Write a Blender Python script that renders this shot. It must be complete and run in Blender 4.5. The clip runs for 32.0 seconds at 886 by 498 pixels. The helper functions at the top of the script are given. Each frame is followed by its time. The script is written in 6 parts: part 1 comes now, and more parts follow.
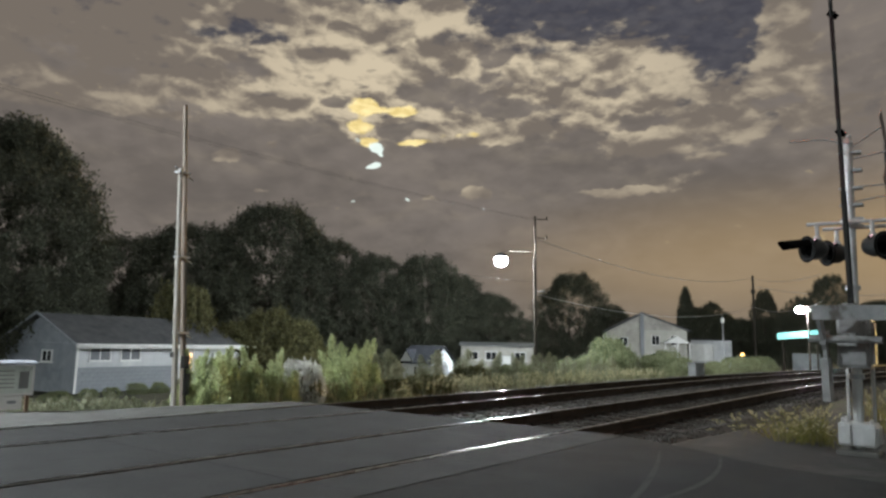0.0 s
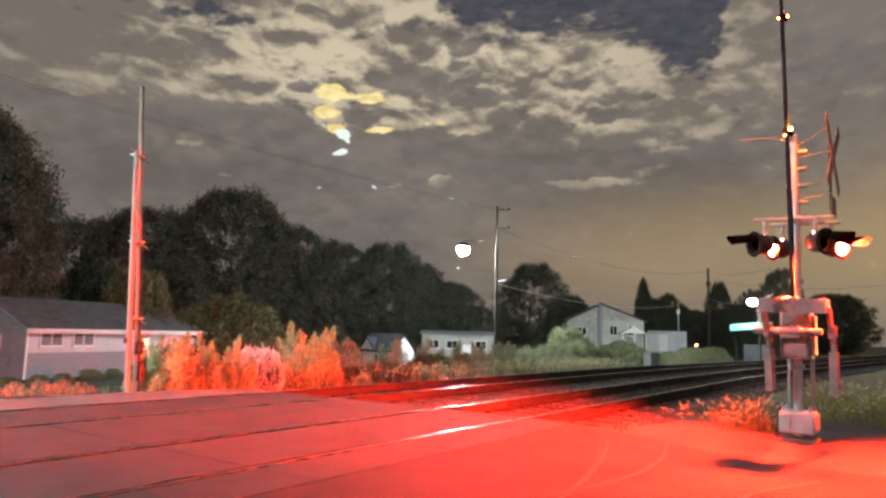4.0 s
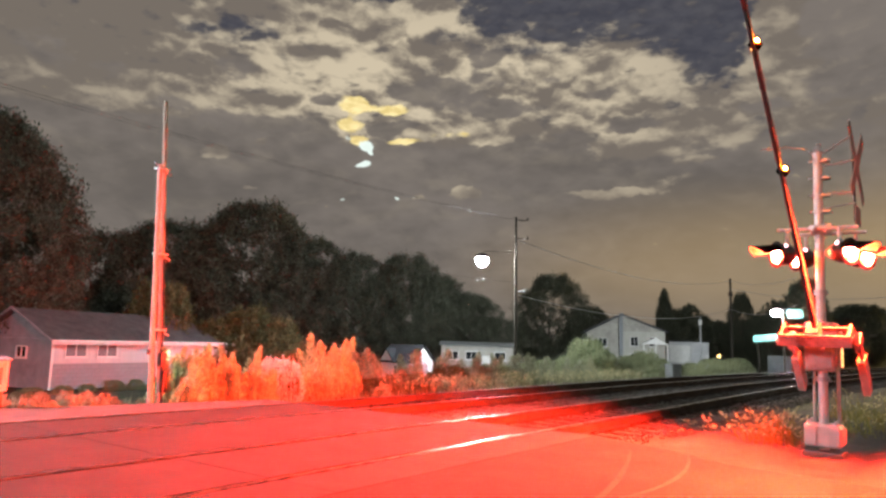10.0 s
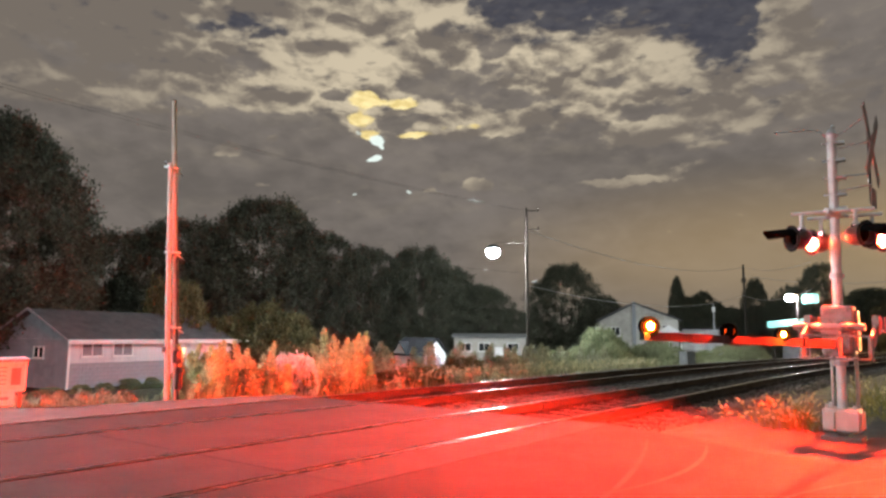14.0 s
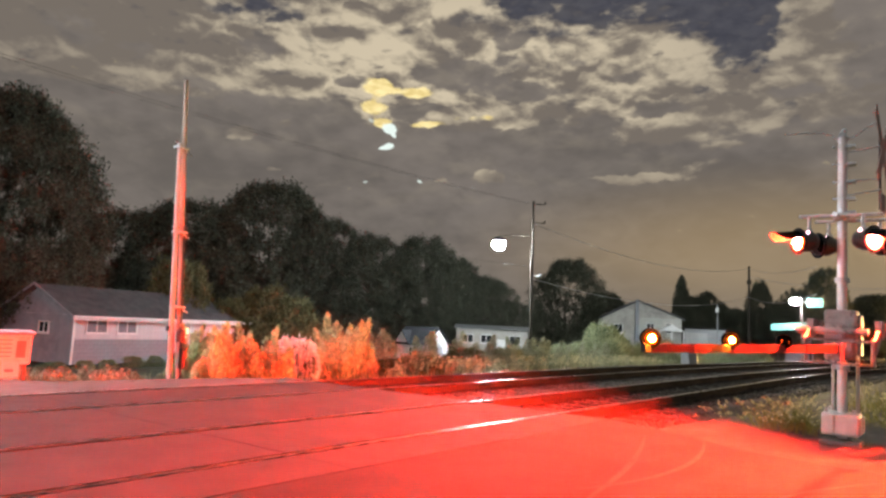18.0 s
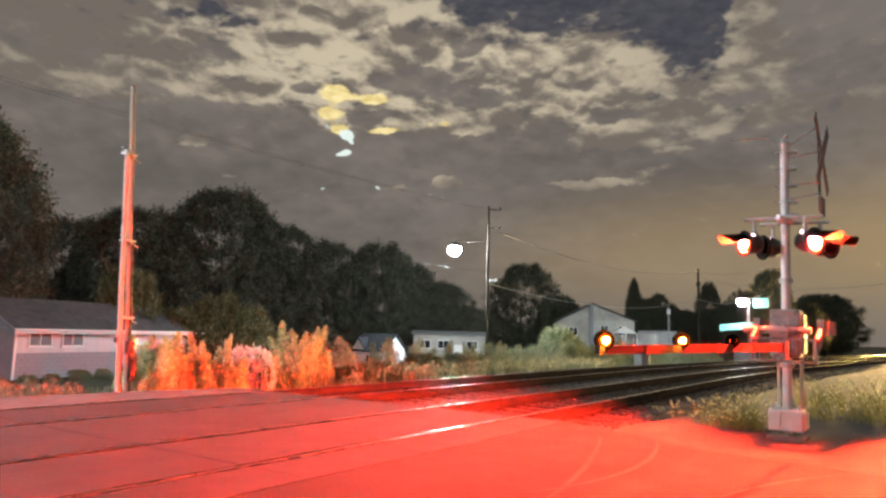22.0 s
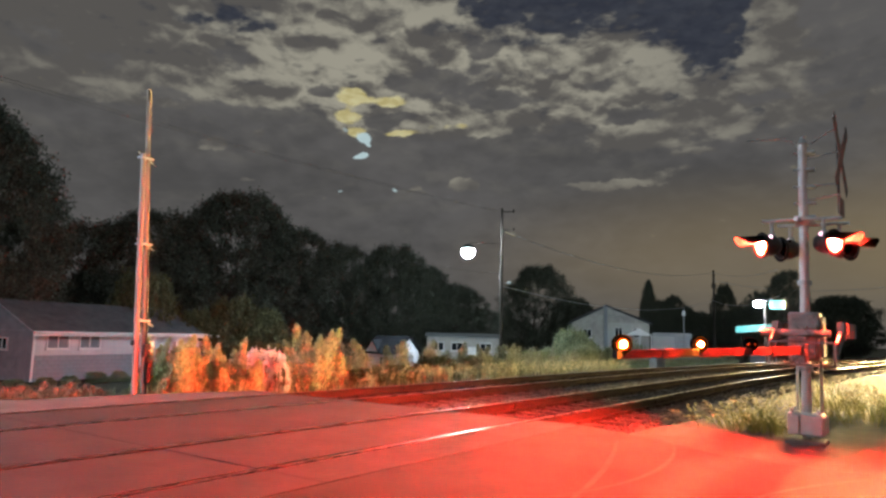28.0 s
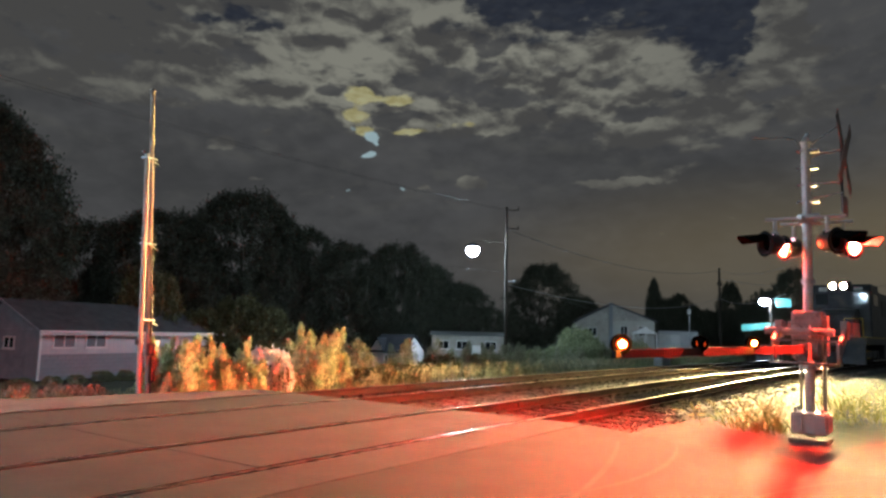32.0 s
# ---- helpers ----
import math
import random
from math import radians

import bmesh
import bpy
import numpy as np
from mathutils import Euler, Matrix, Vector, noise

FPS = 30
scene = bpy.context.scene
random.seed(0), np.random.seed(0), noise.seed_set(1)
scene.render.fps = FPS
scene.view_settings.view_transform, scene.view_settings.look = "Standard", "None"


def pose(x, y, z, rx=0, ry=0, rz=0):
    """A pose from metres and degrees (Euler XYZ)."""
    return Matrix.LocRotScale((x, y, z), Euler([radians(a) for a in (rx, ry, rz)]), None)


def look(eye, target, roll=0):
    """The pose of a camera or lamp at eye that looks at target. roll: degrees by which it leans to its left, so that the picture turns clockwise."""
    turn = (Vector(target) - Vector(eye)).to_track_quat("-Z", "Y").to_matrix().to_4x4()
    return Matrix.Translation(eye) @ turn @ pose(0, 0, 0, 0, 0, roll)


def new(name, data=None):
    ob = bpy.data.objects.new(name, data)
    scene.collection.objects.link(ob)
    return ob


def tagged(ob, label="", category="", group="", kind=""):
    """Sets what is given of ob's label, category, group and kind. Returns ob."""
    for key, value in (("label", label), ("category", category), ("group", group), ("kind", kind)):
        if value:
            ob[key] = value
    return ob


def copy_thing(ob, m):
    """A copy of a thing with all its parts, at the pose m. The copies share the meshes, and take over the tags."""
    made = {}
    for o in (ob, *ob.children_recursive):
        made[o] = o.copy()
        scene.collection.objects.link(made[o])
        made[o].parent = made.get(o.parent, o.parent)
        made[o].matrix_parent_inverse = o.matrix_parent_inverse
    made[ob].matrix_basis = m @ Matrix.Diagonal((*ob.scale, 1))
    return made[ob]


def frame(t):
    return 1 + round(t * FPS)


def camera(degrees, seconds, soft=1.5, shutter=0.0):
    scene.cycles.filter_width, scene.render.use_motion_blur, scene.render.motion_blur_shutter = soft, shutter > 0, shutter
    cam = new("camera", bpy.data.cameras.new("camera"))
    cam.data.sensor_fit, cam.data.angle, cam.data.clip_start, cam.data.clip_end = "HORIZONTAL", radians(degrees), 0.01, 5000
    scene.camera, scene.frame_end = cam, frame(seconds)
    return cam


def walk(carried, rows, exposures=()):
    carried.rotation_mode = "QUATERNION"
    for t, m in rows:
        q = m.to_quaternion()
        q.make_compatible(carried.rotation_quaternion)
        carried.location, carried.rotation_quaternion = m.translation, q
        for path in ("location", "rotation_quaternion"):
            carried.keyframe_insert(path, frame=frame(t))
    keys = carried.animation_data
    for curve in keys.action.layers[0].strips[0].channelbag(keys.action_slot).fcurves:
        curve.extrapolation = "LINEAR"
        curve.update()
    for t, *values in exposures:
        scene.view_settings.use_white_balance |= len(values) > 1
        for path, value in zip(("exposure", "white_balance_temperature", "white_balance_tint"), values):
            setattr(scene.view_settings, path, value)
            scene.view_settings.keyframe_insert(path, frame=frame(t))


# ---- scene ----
cam = camera(66.0, 32.0, 2.6)
PATH = [
    (0, (0.026, 0.079, 1.157), (7.843, 6.164, 2.523), 1.16),
    (0.5, (0.017, 0.066, 1.170), (7.823, 6.162, 2.549), 1.98),
    (1, (0.014, 0.057, 1.173), (7.781, 6.202, 2.554), 2.11),
    (1.5, (0.006, 0.054, 1.160), (7.769, 6.208, 2.525), 2.29),
    (2, (0.037, 0.014, 1.130), (7.871, 6.090, 2.437), 3.00),
    (2.5, (0.011, 0.012, 1.155), (8.085, 5.798, 2.313), 3.31),
    (4.5, (0.010, -0.014, 1.160), (8.134, 5.683, 2.403), 1.27),
    (5, (0.011, -0.010, 1.157), (8.080, 5.762, 2.417), 0.99),
    (5.5, (0.004, -0.002, 1.153), (8.015, 5.853, 2.392), 1.04),
    (6, (0.010, 0.001, 1.151), (7.987, 5.907, 2.367), 1.09),
    (6.5, (0.010, 0.007, 1.153), (8.002, 5.897, 2.349), 1.22),
    (7, (0.015, 0.002, 1.148), (7.994, 5.914, 2.327), 1.26),
    (7.5, (0.002, -0.004, 1.149), (7.983, 5.904, 2.331), 1.45),
    (8, (-0.006, -0.008, 1.165), (7.931, 5.947, 2.411), 1.42),
    (8.5, (-0.006, -0.016, 1.158), (7.943, 5.909, 2.466), 1.64),
    (9, (-0.006, -0.019, 1.153), (7.955, 5.884, 2.487), 1.72),
    (9.5, (-0.014, -0.011, 1.162), (7.969, 5.858, 2.517), 1.69),
    (10, (-0.012, -0.018, 1.167), (7.963, 5.859, 2.528), 1.68),
    (10.5, (-0.010, -0.010, 1.158), (7.958, 5.874, 2.530), 1.75),
    (11, (-0.006, -0.002, 1.160), (7.943, 5.910, 2.525), 1.77),
    (11.5, (0.002, -0.006, 1.156), (7.914, 5.957, 2.513), 1.71),
    (12, (-0.006, -0.007, 1.146), (7.884, 5.987, 2.493), 1.77),
    (12.5, (0.005, -0.006, 1.137), (7.887, 6.004, 2.460), 1.64),
    (13, (-0.026, -0.006, 1.151), (7.864, 5.998, 2.451), 1.68),
    (13.5, (-0.013, 0.000, 1.145), (7.882, 6.002, 2.431), 1.59),
    (14, (-0.007, 0.006, 1.158), (7.890, 6.012, 2.409), 0.52),
    (14.5, (0.000, 0.005, 1.154), (7.807, 6.102, 2.524), 0.95),
    (16.5, (0.003, 0.008, 1.155), (7.631, 6.333, 2.502), 1.51),
    (17, (-0.001, 0.013, 1.153), (7.663, 6.303, 2.456), 1.81),
    (17.5, (0.006, 0.016, 1.154), (7.682, 6.306, 2.385), 2.28),
    (18, (-0.014, -0.006, 1.143), (7.848, 6.074, 2.253), 2.71),
    (18.5, (-0.008, 0.002, 1.132), (8.083, 5.783, 2.188), 2.62),
    (19, (-0.010, -0.016, 1.147), (8.209, 5.569, 2.271), 2.17),
    (19.5, (-0.016, -0.017, 1.155), (8.222, 5.522, 2.361), 2.10),
    (20, (-0.014, -0.021, 1.146), (8.243, 5.479, 2.395), 2.14),
    (20.5, (-0.005, -0.021, 1.149), (8.303, 5.407, 2.382), 2.08),
    (21, (-0.003, -0.019, 1.146), (8.312, 5.398, 2.376), 1.87),
    (21.5, (-0.006, -0.011, 1.138), (8.262, 5.478, 2.360), 1.73),
    (22, (-0.009, -0.006, 1.140), (8.216, 5.549, 2.360), 1.65),
    (22.5, (-0.010, -0.012, 1.136), (8.199, 5.572, 2.331), 1.53),
    (23, (-0.003, -0.012, 1.149), (8.192, 5.593, 2.350), 1.57),
    (23.5, (-0.012, -0.010, 1.151), (8.155, 5.628, 2.379), 1.81),
    (24, (-0.011, -0.026, 1.143), (8.109, 5.672, 2.412), 2.21),
    (24.5, (-0.023, -0.024, 1.144), (8.077, 5.700, 2.424), 2.05),
    (25, (-0.005, -0.009, 1.143), (8.078, 5.739, 2.422), 2.04),
    (25.5, (-0.016, 0.005, 1.156), (8.080, 5.737, 2.418), 1.93),
    (27.5, (-0.002, 0.006, 1.152), (8.103, 5.731, 2.396), 1.64),
    (28, (-0.009, 0.016, 1.153), (8.105, 5.728, 2.397), 1.62),
    (28.5, (-0.005, 0.014, 1.154), (8.107, 5.730, 2.389), 1.65),
    (29, (0.008, 0.009, 1.163), (8.117, 5.733, 2.381), 1.67),
    (29.5, (0.010, 0.003, 1.166), (8.113, 5.737, 2.375), 1.65),
    (30, (0.011, -0.001, 1.166), (8.106, 5.745, 2.376), 1.68),
    (30.5, (0.031, -0.009, 1.159), (8.114, 5.752, 2.372), 1.66),
    (31, (0.033, -0.010, 1.160), (8.116, 5.752, 2.373), 1.61),
    (31.5, (0.019, -0.001, 1.159), (8.105, 5.755, 2.379), 1.51),
    (32, (0.009, -0.021, 1.164), (8.081, 5.755, 2.383), 1.55),
]
EXPOSURES = [(0, 0.0, 6500, 10), (14, 0.0, 6500, 10), (19, 0.0, 6500, 10), (24, -0.25, 6350, 9), (28, -0.85, 5700, 5), (30, -1.15, 5450, 3), (31, -1.2, 5400, 3), (32, -1.45, 5400, 3)]
walk(cam, [(t, look(eye, target, roll)) for t, eye, target, roll in PATH], EXPOSURES)

# ---- world and sky ----
world = bpy.data.worlds.new("night")
scene.world = world
world.use_nodes = True
wbg = world.node_tree.nodes["Background"]
wbg.inputs["Color"].default_value = (0.128, 0.140, 0.134, 1)
wbg.inputs["Strength"].default_value = 2.3

SKY_YAW = -54.0


class Nodes:
    """A small helper that adds shader nodes and links them."""

    def __init__(self, mat):
        self.t = mat.node_tree
        self.t.nodes.clear()

    def add(self, kind, inputs=(), **props):
        n = self.t.nodes.new(kind)
        for k, v in props.items():
            setattr(n, k, v)
        for k, v in dict(inputs).items():
            if isinstance(v, bpy.types.NodeSocket):
                self.t.links.new(v, n.inputs[k])
            else:
                n.inputs[k].default_value = v
        return n

    def math(self, op, a, b=0.0, c=0.0, clamp=False):
        return self.add("ShaderNodeMath", {0: a, 1: b, 2: c}, operation=op, use_clamp=clamp).outputs[0]

    def vec(self, op, a, b=(0, 0, 0)):
        return self.add("ShaderNodeVectorMath", {0: a, 1: b}, operation=op)

    def smooth(self, v, lo, hi, to0=0.0, to1=1.0):
        return self.add("ShaderNodeMapRange", {0: v, 1: lo, 2: hi, 3: to0, 4: to1}, interpolation_type="SMOOTHSTEP").outputs[0]

    def mix(self, f, a, b):
        n = self.add("ShaderNodeMix", data_type="RGBA")
        for k, v in ((0, f), (6, a), (7, b)):
            if isinstance(v, bpy.types.NodeSocket):
                self.t.links.new(v, n.inputs[k])
            else:
                n.inputs[k].default_value = v if k == 0 else (*v, 1)
        return n.outputs[2]

    def noise(self, vector, scale, detail=4, rough=0.55, distort=0.0, col=False):
        n = self.add("ShaderNodeTexNoise", {"Vector": vector, "Scale": scale, "Detail": detail, "Roughness": rough, "Distortion": distort})
        return n.outputs["Color" if col else "Fac"]


# cloud forms: azimuth, elevation, half width, half height in degrees, strength
DARK = [(-17.4, 16.7, 6.68, 2.02, 1.2), (-25.4, 15.7, 5.20, 1.88, 1.1), (-12.3, 16.3, 3.73, 2.70, 1.2), (-30.0, 13.8, 3.31, 2.84, 0.9), (-1.4, 20.8, 5.64, 2.05, 1.3), (4.1, 19.6, 4.63, 1.35, 1.1), (-5.2, 17.6, 3.01, 0.91, 1.3), (5.1, 15.4, 6.72, 1.66, 1.3), (10.3, 16.5, 3.30, 1.72, 1.1), (-10.8, 19.8, 2.09, 1.06, 1), (2.8, 23.5, 2.47, 1.13, 0.8), (-18.8, 21.3, 2.84, 1.26, 0.7)]
DARK_SMALL = [(14.5, 18.2, 3.66, 1.06, 0.8), (24.9, 18.4, 3.22, 0.83, 0.8), (20.3, 16.3, 3.43, 0.95, 0.6), (26.7, 13.7, 2.32, 0.75, 0.7), (12.7, 20.5, 2.80, 0.70, 0.5), (-32.3, 20.3, 3.92, 2.08, 0.55), (-27.3, 19.6, 3.13, 0.88, 0.5), (8.9, 22.2, 1.45, 0.70, 0.6), (-23.1, 18.0, 2.50, 0.92, 0.8), (30.4, 19.5, 4.02, 2.34, 0.75), (32.6, 23.4, 5.6, 5.0, 1.7), (38.0, 21.0, 7.0, 8.0, 1.3), (8.0, 16.9, 5.0, 1.3, 0.6), (16.5, 17.6, 5.5, 1.2, 0.45), (3.2, 21.9, 2.2, 0.9, 0.5), (-1.7, 14.8, 5.81, 1.39, 1)]
BRIGHT = [(-19.3, 14.7, 2.6, 1.05, 1.6), (-15.9, 15.9, 1.6, 0.7, 1.3), (-13.9, 15.5, 1.2, 0.45, 0.8), (1.5, 12.5, 1.7, 1.1, 1.55), (-2.8, 12.1, 1.4, 0.4, 1.3), (-16.0, 12.1, 1.2, 0.4, 1.4), (13.6, 12.7, 6.2, 0.85, 1.6), (18.3, 13.5, 3.05, 0.75, 0.9), (0.2, 17.2, 3.66, 0.73, 0.9), (3.6, 18.1, 2.43, 0.64, 0.9), (-28.8, 13.7, 2.6, 0.45, 1.3), (8.7, 17.4, 1.14, 1.0, 0.6), (20.2, 14.7, 2.99, 0.61, 0.8), (16.8, 16.0, 11.48, 2.21, 0.75), (22.8, 17.6, 4.97, 2.11, 0.4), (12.2, 19.2, 4.21, 1.33, 0.4)]
GAPS = [(-20.2, 24.0, 3.6, 1.7, 0.62), (-17.2, 24.6, 3.6, 1.5, 0.6), (-29.8, 25.0, 3.0, 1.6, 0.5), (5.5, 30.0, 10.0, 8.9, 1.3), (13.5, 30.0, 9.0, 7.6, 1.3), (19.5, 28.5, 7.0, 8.3, 1.3), (22.4, 24.5, 3.8, 6.2, 1.2), (-6.0, 29.5, 5.0, 3.4, 1.0), (18.6, 19.3, 1.76, 0.6, 0.4), (-14.5, 22.7, 2.33, 0.76, 0.4), (-2.0, 27.0, 3.6, 1.3, -1.3)]
MOON = [(-8.5, 19.4, 2.12, 1.16, 1.2), (-5.2, 19.1, 3.02, 0.72, 1.1), (-8.8, 17.9, 1.72, 0.99, 1.1), (-7.6, 16.6, 1.25, 0.64, 0.8), (-4.3, 16.6, 2.72, 0.41, 1), (0.2, 17.3, 2.73, 0.55, 0.5)]
HOT = [(-7.2, 16.2, 0.96, 0.73, 1.2), (-6.9, 15.6, 0.48, 0.41, 0.8), (-7.4, 14.6, 1.24, 0.42, 1.3), (-8.6, 16.7, 0.76, 0.41, 0.6), (-9.0, 11.7, 0.38, 0.28, 0.7), (-4.3, 11.9, 0.48, 0.33, 0.6)]
VEIL = [(-11.6, 22.1, 11.89, 3.73, 0.45), (7.4, 22.1, 5.85, 2.27, 0.39), (16.4, 22.3, 3.99, 2.04, 0.30), (-25.5, 21.7, 5.8, 2.76, 0.2), (-2.0, 25.7, 6.01, 1.66, 0.39), (-7.7, 20.0, 6.36, 3.07, 0.39), (24.6, 21.9, 2.24, 4.16, 0.33), (18.1, 15.8, 8.74, 2.2, -0.25), (16.4, 22.2, 3.18, 1.69, 0.16), (8.9, 22.5, 3.85, 1.48, 0.3), (-31, 24, 14, 9, -0.95), (34, 20, 10, 13, -0.55)]


def sky_material():
    m = bpy.data.materials.new("night_sky")
    m.use_nodes = True
    N = Nodes(m)
    tc = N.add("ShaderNodeTexCoord").outputs["Object"]
    d = N.vec("NORMALIZE", tc).outputs[0]
    s = N.add("ShaderNodeSeparateXYZ", {0: d}).outputs
    az = N.math("MULTIPLY", N.math("ARCTAN2", s[0], s[1]), 57.2958)
    el = N.math("MULTIPLY", N.math("ARCSINE", s[2]), 57.2958)
    flat = N.add("ShaderNodeCombineXYZ", {0: az, 1: el}).outputs[0]
    # ragged cloud edges: the map is warped by two sizes of noise
    w1 = N.vec("SUBTRACT", N.noise(flat, 0.14, 2, 0.5, col=True), (0.5, 0.5, 0.5)).outputs[0]
    w2 = N.vec("SUBTRACT", N.noise(flat, 0.5, 4, 0.55, col=True), (0.5, 0.5, 0.5)).outputs[0]
    wv = N.vec("ADD", N.vec("MULTIPLY", w1, (3.2, 1.3, 0)).outputs[0], N.vec("MULTIPLY", w2, (2.4, 1.3, 0)).outputs[0]).outputs[0]
    p = N.vec("ADD", flat, wv).outputs[0]
    pf = N.vec("ADD", flat, N.vec("MULTIPLY", w2, (1.7, 0.9, 0)).outputs[0]).outputs[0]

    def spots(at, rows):
        total = None
        for cx, cy, rx, ry, amount in rows:
            q = N.vec("MULTIPLY", N.vec("SUBTRACT", at, (cx, cy, 0)).outputs[0], (1 / rx, 1 / ry, 0)).outputs[0]
            f = N.smooth(N.vec("LENGTH", q).outputs[1], 1.0, 0.2, 0.0, amount)
            total = f if total is None else N.math("ADD", total, f)
        return total

    def billow(shift):
        v = N.vec("MULTIPLY", N.vec("ADD", flat, (0, shift, 0)).outputs[0], (0.20, 0.36, 1)).outputs[0]
        return N.noise(v, 1.0, 5, 0.48, 0.3)

    puffs = billow(0.0)
    rim = N.math("SUBTRACT", puffs, billow(0.9))
    lumps = N.noise(N.vec("MULTIPLY", flat, (0.42, 0.78, 1)).outputs[0], 1.0, 4, 0.50, 0.15)
    fine = N.noise(N.vec("MULTIPLY", flat, (0.65, 1.4, 1)).outputs[0], 1.0, 4, 0.5, 0.3)
    broad = N.noise(N.vec("MULTIPLY", flat, (0.05, 0.13, 1)).outputs[0], 1.0, 4, 0.5, 0.3)
    def small(shift):
        v = N.vec("MULTIPLY", N.vec("ADD", p, (0.25 * shift, shift, 0)).outputs[0], (0.42, 0.80, 1)).outputs[0]
        return N.noise(v, 1.0, 5, 0.50, 0.2)

    relief = N.math("MULTIPLY", N.math("SUBTRACT", small(0.0), small(0.45)), N.smooth(el, 13.0, 19.0, 0.15, 1.0))
    # thin cloud that the moon shines through, puffed and shaded from within
    veil = spots(p, VEIL)
    light = N.math("ADD", N.math("MULTIPLY", N.math("SUBTRACT", puffs, 0.5), 2.5), N.math("MULTIPLY", rim, 2.2))
    light = N.math("ADD", N.math("ADD", light, veil), N.math("MULTIPLY", N.math("SUBTRACT", fine, 0.5), 0.34))
    light = N.math("ADD", light, N.math("MULTIPLY", relief, 2.0))
    light = N.smooth(light, -0.45, 0.80)
    near = spots(flat, [(-1, 21.0, 36, 14, 1.0)])
    cloud = N.mix(light, (0.185, 0.157, 0.132), N.mix(near, (0.34, 0.290, 0.225), (0.64, 0.545, 0.395)))
    # gaps of dark blue sky
    gap = N.math("ADD", spots(p, GAPS), N.math("ADD", N.math("MULTIPLY", N.math("SUBTRACT", lumps, 0.5), -2.2), N.math("MULTIPLY", N.math("SUBTRACT", fine, 0.5), -0.9)))
    gap = N.smooth(gap, 0.18, 0.85)
    blue = N.mix(N.smooth(fine, 0.3, 0.7), (0.052, 0.054, 0.072), (0.076, 0.077, 0.095))
    cloud = N.mix(N.math("MULTIPLY", gap, 0.95), cloud, blue)
    # heavy dark clouds in front, with lumpy tops; they close up towards the horizon
    body = N.math("ADD", N.math("ADD", spots(p, DARK), spots(p, DARK_SMALL)), N.smooth(el, 17.6, 14.6, 0.0, 1.35))
    body = N.math("SUBTRACT", N.math("ADD", body, N.math("ADD", N.math("MULTIPLY", N.math("SUBTRACT", lumps, 0.5), -1.7), N.math("MULTIPLY", N.math("SUBTRACT", fine, 0.5), -1.1))), spots(p, BRIGHT))
    body = N.smooth(body, 0.14, 0.72)
    dark = N.mix(N.smooth(N.math("ADD", N.math("MULTIPLY", broad, 0.7), N.math("MULTIPLY", lumps, 0.3)), 0.36, 0.62), (0.136, 0.119, 0.107), (0.205, 0.178, 0.158))
    dark = N.mix(N.smooth(rim, 0.02, 0.25, 0.0, 0.22), dark, (0.30, 0.255, 0.20))
    dark = N.mix(N.smooth(relief, 0.02, 0.22, 0.0, 0.20), dark, (0.32, 0.27, 0.205))
    cloud = N.mix(N.math("MULTIPLY", body, 0.93), cloud, dark)
    # town glow low over the horizon, grey elsewhere
    glow = spots(flat, [(26, 6.0, 30, 8.5, 0.9), (46, 8, 22, 13, 0.7)])
    cloud = N.mix(N.math("MULTIPLY", glow, 0.62, clamp=True), cloud, (0.42, 0.295, 0.15))
    low = N.smooth(el, 6.5, 0.5)
    cloud = N.mix(N.math("MULTIPLY", low, 0.55), cloud, (0.20, 0.172, 0.145))
    # the moon shining through thin cloud
    moon = N.math("ADD", spots(pf, MOON), N.math("MULTIPLY", N.math("SUBTRACT", lumps, 0.5), 1.8))
    moon = N.smooth(moon, 0.35, 0.85)
    cloud = N.mix(N.math("MULTIPLY", moon, 0.92), cloud, N.mix(N.smooth(fine, 0.35, 0.65), (0.86, 0.66, 0.25), (1.15, 0.95, 0.46)))
    hot = N.smooth(N.math("ADD", spots(pf, HOT), N.math("MULTIPLY", N.math("SUBTRACT", fine, 0.5), 0.8)), 0.35, 0.9)
    cloud = N.mix(N.math("MULTIPLY", hot, 0.92), cloud, (0.92, 1.05, 0.98))
    em = N.add("ShaderNodeEmission", {0: cloud, 1: 1.0})
    out = N.add("ShaderNodeOutputMaterial", {0: em.outputs[0]})
    m.cycles.emission_sampling = "NONE"
    return m


